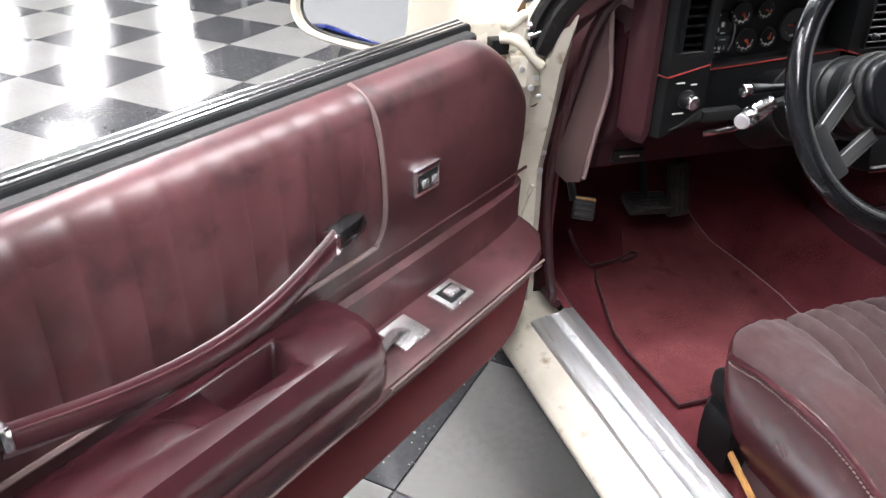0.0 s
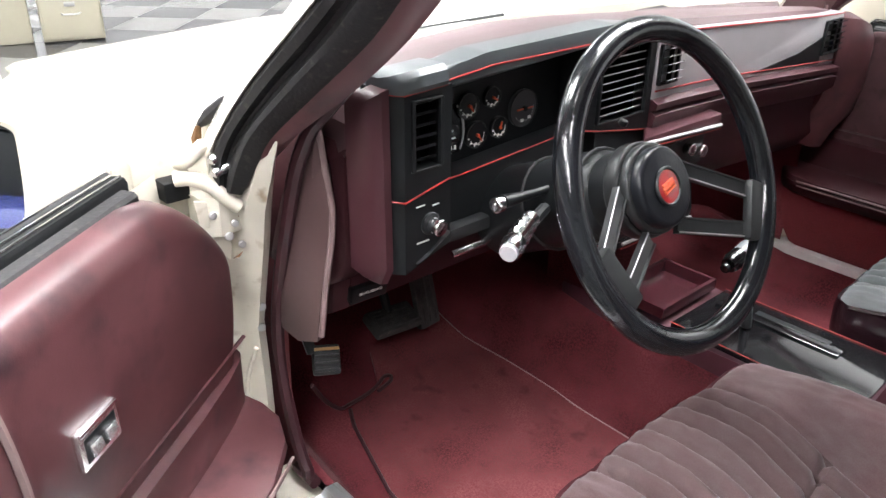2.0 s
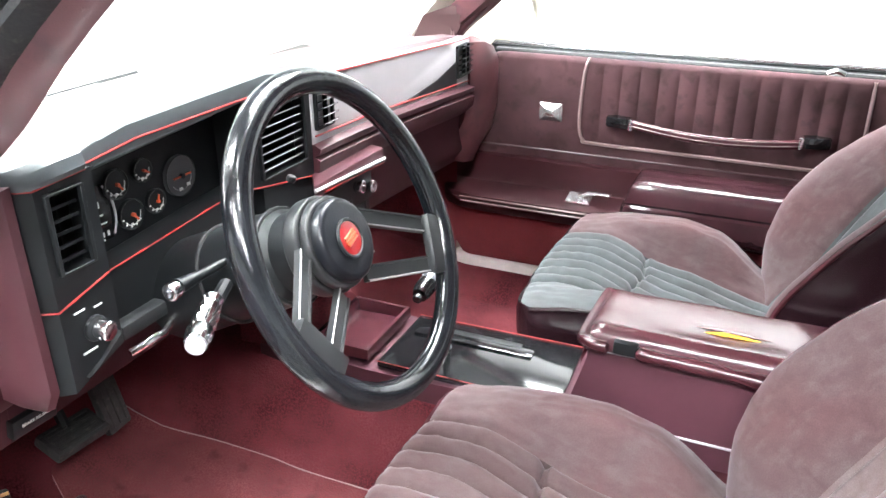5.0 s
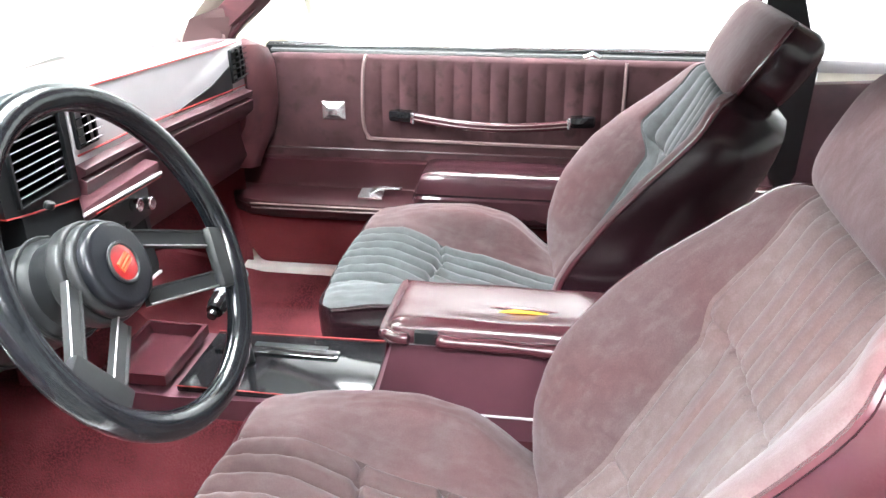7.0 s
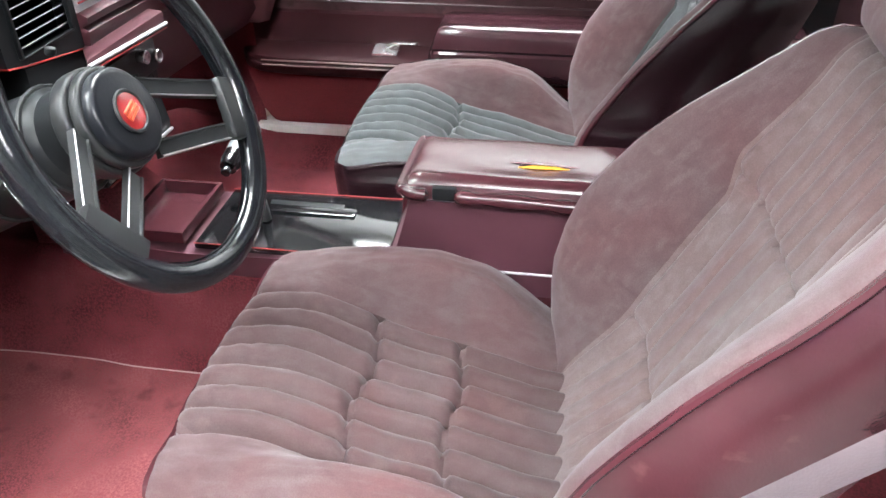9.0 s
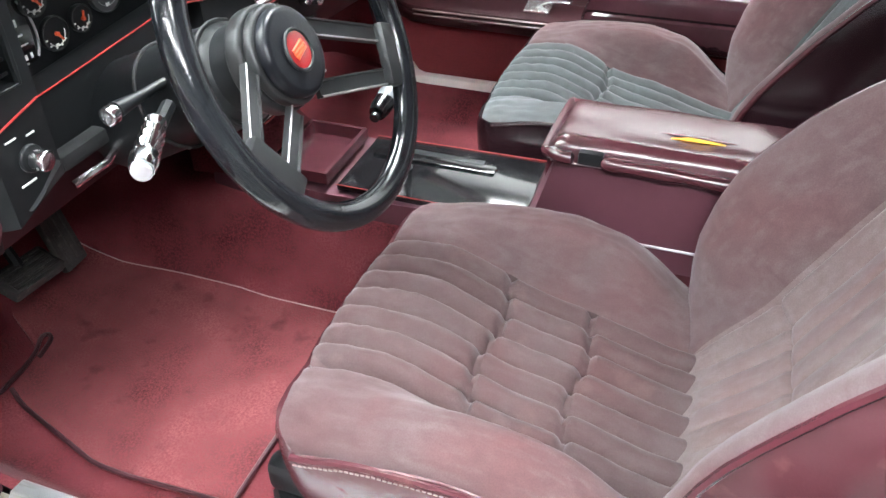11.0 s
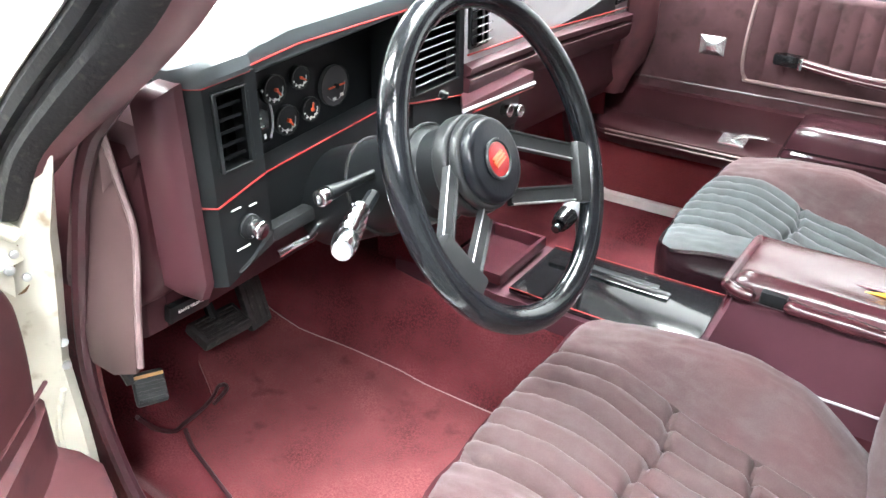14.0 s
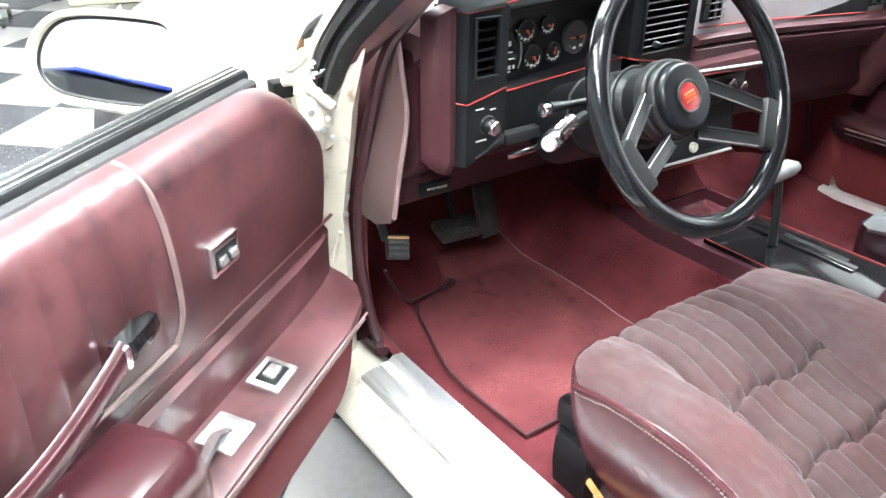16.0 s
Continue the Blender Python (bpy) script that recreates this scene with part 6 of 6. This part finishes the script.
# ---- things round the car ----
def filing_cabinet(at):
    t = thing("filing_cabinet", "beige steel four-drawer filing cabinet", "filing cabinet", at=at)
    part("case", box((0, 0, 0.67), (0.40, 0.62, 1.32), 0.008), BEIGE, t)
    for k in range(4):
        d = part("drawer", box((0, -0.318, 0.18 + 0.325 * k), (0.37, 0.02, 0.30), 0.004), BEIGE, t)
        part("handle", tube([(-0.06, -0.332, 0.20 + 0.325 * k), (-0.05, -0.35, 0.195 + 0.325 * k), (0.05, -0.35, 0.195 + 0.325 * k), (0.06, -0.332, 0.20 + 0.325 * k)], 0.006, 8), STEEL, d)
        part("label_holder", box((0, -0.330, 0.26 + 0.325 * k), (0.07, 0.006, 0.03), 0.002), STEEL, d)
    return t


filing_cabinet(pose(0.76, 5.75, 0, 0, 0, -15))
prn = thing("copier", "pale grey office copier with a dark front panel", "copier", at=pose(0.26, 5.90, 0, 0, 0, -15))
part("body", box((0, 0, 0.58), (0.52, 0.55, 1.16), 0.02), BEIGE, prn)
part("front_panel", box((-0.06, -0.28, 0.93), (0.33, 0.02, 0.32), 0.01), BLACK, prn)
part("control_strip", box((0.17, -0.28, 0.93), (0.09, 0.02, 0.30), 0.01), STEEL, prn)
part("yellow_label", box((0.02, -0.278, 0.60), (0.28, 0.006, 0.03)), FOAM, prn)
tab = thing("workbench", "dark workbench with a black top", "workbench", at=pose(-0.55, 6.3, 0, 0, 0, -8))
part("top", box((0, 0, 0.74), (1.15, 0.6, 0.05), 0.01), BLACK, tab)
for x in (-0.52, 0.52):
    for y in (-0.25, 0.25):
        part("leg", box((x, y, 0.36), (0.05, 0.05, 0.72), 0.005), BLACK, tab)
part("back_panel", box((0, 0.27, 0.42), (1.1, 0.02, 0.55)), BLACK, tab)
ch = thing("office_chair", "office chair with a steel star base on castors", "chair", at=pose(-0.75, 5.45, 0))
part("column", tube([(0, 0, 0.09), (0, 0, 0.42)], 0.025, 12), STEEL, ch)
part("seat", box((0, 0, 0.46), (0.46, 0.46, 0.08), 0.03, 3), BLACK, ch)
part("backrest", box((0, 0.22, 0.78), (0.42, 0.06, 0.45), 0.03, 3), BLACK, ch)
for k in range(5):
    a = radians(72 * k + 20)
    lg = part("star_leg", tube([(0, 0, 0.12), (0.15 * math.cos(a), 0.15 * math.sin(a), 0.11), (0.29 * math.cos(a), 0.29 * math.sin(a), 0.075)], [0.024, 0.02, 0.015], 8), STEEL, ch)
    part("castor", disc((0.29 * math.cos(a) - 0.012, 0.29 * math.sin(a), 0.028), (1, 0, 0), 0.028, 0.024, 16, 0.004), BLACK, lg)


def blue_coupe(at):
    t = thing("blue_coupe", "deep blue sports coupe parked beside the white car", "car", at=at)
    secs = ((2.25, 0.62, 0.34, 0.62), (2.15, 0.80, 0.26, 0.70), (1.9, 0.88, 0.22, 0.76), (1.2, 0.90, 0.20, 0.86), (0.65, 0.91, 0.20, 0.93), (0.0, 0.91, 0.20, 0.95),
            (-0.9, 0.91, 0.20, 0.97), (-1.5, 0.91, 0.20, 0.98), (-2.0, 0.88, 0.24, 0.96), (-2.2, 0.80, 0.34, 0.90))
    lo = []
    for y, w, zb, zt in secs:
        lo.append([(-w * 0.9, y, zb), (-w, y, zb + 0.12), (-w, y, zt - 0.22), (-w * 0.95, y, zt - 0.06), (-w * 0.75, y, zt), (0, y, zt + 0.025), (w * 0.75, y, zt), (w * 0.95, y, zt - 0.06), (w, y, zt - 0.22), (w, y, zb + 0.12), (w * 0.9, y, zb)])
    part("body", loft(lo), BLUE, t)
    cab_l = []
    for y, w, z in ((0.62, 0.70, 0.93), (0.0, 0.60, 1.30), (-0.5, 0.60, 1.36), (-1.0, 0.58, 1.30), (-1.6, 0.66, 0.98)):
        cab_l.append([(-w - 0.08, y, 0.92), (-w, y, z - 0.03), (-w * 0.8, y, z), (w * 0.8, y, z), (w, y, z - 0.03), (w + 0.08, y, 0.92)])
    part("cabin", loft(cab_l), BLACK, t, "dark glazed cabin")
    part("roof", box((0, -0.48, 1.355), (1.0, 0.75, 0.03), 0.012), BLUE, t)
    part("grille", box((0, 2.21, 0.55), (1.0, 0.08, 0.14), 0.02), BLACK, t)
    part("lower_grille", box((0, 2.20, 0.36), (1.1, 0.08, 0.10), 0.02), BLACK, t)
    for sx in (-1, 1):
        part("headlight", box((sx * 0.62, 2.13, 0.62), (0.26, 0.12, 0.12), 0.03), CHROME, t)
        part("fog_lamp", disc((sx * 0.40, 2.24, 0.55), (0, 1, 0), 0.075, 0.03, 24, 0.006), CHROME, t)
        part("door_mirror", box((sx * 0.98, 0.55, 0.98), (0.18, 0.10, 0.12), 0.03), BLUE, t)
        for wy in (1.35, -1.35):
            w = part("wheel", tube([(sx * 0.70, wy, 0.33), (sx * 0.72, wy, 0.33), (sx * 0.90, wy, 0.33), (sx * 0.925, wy, 0.33)], [0.29, 0.33, 0.33, 0.30], 32), RUBBER, t)
            part("rim", disc((sx * 0.926, wy, 0.33), (sx, 0, 0), 0.21, 0.012, 32, 0.004), CHROME, w)
    return t


blue_coupe(pose(-5.6, 0.3, 0, 0, 0, -115))

# ---- mirrors ----
def door_mirror(at, side, label, trim):
    """A white housing on a short arm with a flat glass facing back; x out, y back."""
    t = thing("door_mirror", label, "mirror", "door mirrors", at=at)
    prof = [(p.x, p.y) for p in curve([(-0.098, -0.058, 0), (-0.06, -0.066, 0), (0.03, -0.066, 0), (0.095, -0.058, 0), (0.124, -0.030, 0), (0.116, 0.010, 0), (0.084, 0.040, 0), (0.03, 0.050, 0), (-0.06, 0.051, 0), (-0.094, 0.046, 0), (-0.102, 0.03, 0), (-0.107, -0.03, 0)], 4, closed=True)]
    lo = []
    for d, k in ((0.0, 0.94), (0.010, 0.97), (0.012, 1.05), (0.0, 1.13), (-0.05, 1.12), (-0.10, 0.95), (-0.14, 0.60)):
        lo.append([(side * (x * k + (0.20 * d if x < 0 else 0.0)), d, z * k) for x, z in prof])
    part("housing", loft(lo), MIRROR_PAINT_SHADED, t, "white mirror housing")
    part("gasket", tube([(side * x * 0.93, 0.001, z * 0.92) for x, z in prof], 0.003, 6, closed=True), trim, t)
    g = bmesh.new()
    g.faces.new([g.verts.new((side * x * 0.92, 0.0015, z * 0.91)) for x, z in prof])
    part("mirror_glass", g, MIRROR, t, flat=True)
    part("foot", loft([[(side * (-0.06 + a), -0.05 + c, z) for a, c in ((-0.03 * k, -0.03), (0.04 * k, -0.03), (0.04 * k, 0.02), (-0.03 * k, 0.02))] for z, k in ((-0.05, 1.0), (-0.075, 0.8), (-0.10, 0.9))]), MIRROR_PAINT_SHADED, t)
    return t


MIRROR_AT = axes((-1.035, 0.42), (-0.6, 0.8), (-0.8, -0.6))
MIRROR_AT.translation.z = 0.945
MIRROR_AT = MIRROR_AT @ pose(0, 0, 0, 13.3, 0, 0)
door_mirror(MIRROR_AT, 1, "white driver door mirror with a dark gasket", BLACK)
pm = axes((0.98, 0.24), (1, 0), (0, -1))
pm.translation.z = 0.935
door_mirror(pm, 1, "white passenger door mirror seen through the window", MIRROR_PAINT_SHADED)

# ---- floor tiles ----
TS = 0.48
e1, e2 = Vector((0.708, 0.706, 0)), Vector((-0.706, 0.708, 0))
tm = []
for mat in (TILE_DARK, TILE_LIGHT):
    bmt = box((0, 0, -0.003), (TS - 0.003, TS - 0.003, 0.006), 0.0012, 1)
    me = bpy.data.meshes.new("floor_tile")
    bmt.to_mesh(me)
    bmt.free()
    me.materials.append(mat)
    tm.append(me)
near, rest = [], []
for i in range(-30, 45):
    for j in range(-30, 45):
        s, n = -0.50 + TS * (i + 0.5), 0.937 + TS * (j + 0.5)
        p = e1 * s + e2 * n
        if not (-6.9 < p.x < 3.3 and -6.9 < p.y < 20.9):
            continue
        k = 0 if (i + j) % 2 == 0 else 1
        (near if -4.2 < p.x < 0.2 and -0.6 < p.y < 7.0 and not (p.x > -0.55 and p.y < 2) else rest).append((p, k))
rot = pose(0, 0, 0, 0, 0, 45)
for p, k in near[:300]:
    o = new("floor_tile", tm[k])
    o.matrix_world = Matrix.Translation(p) @ rot
    o.parent = floor
for k, nm in ((0, "charcoal_tiles"), (1, "pale_tiles")):
    verts, faces = [], []
    for p, kk in rest + near[300:]:
        if kk == k:
            b0 = len(verts)
            h = (TS - 0.003) / 2
            verts += [tuple(p + e1 * a + e2 * b) for a, b in ((-h, -h), (h, -h), (h, h), (-h, h))]
            faces.append((b0, b0 + 1, b0 + 2, b0 + 3))
    me = bpy.data.meshes.new(nm)
    me.from_pydata(verts, [], faces)
    me.materials.append(tm[k].materials[0])
    o = new(nm, me)
    o.parent = floor
    o["kind"] = "stuff"
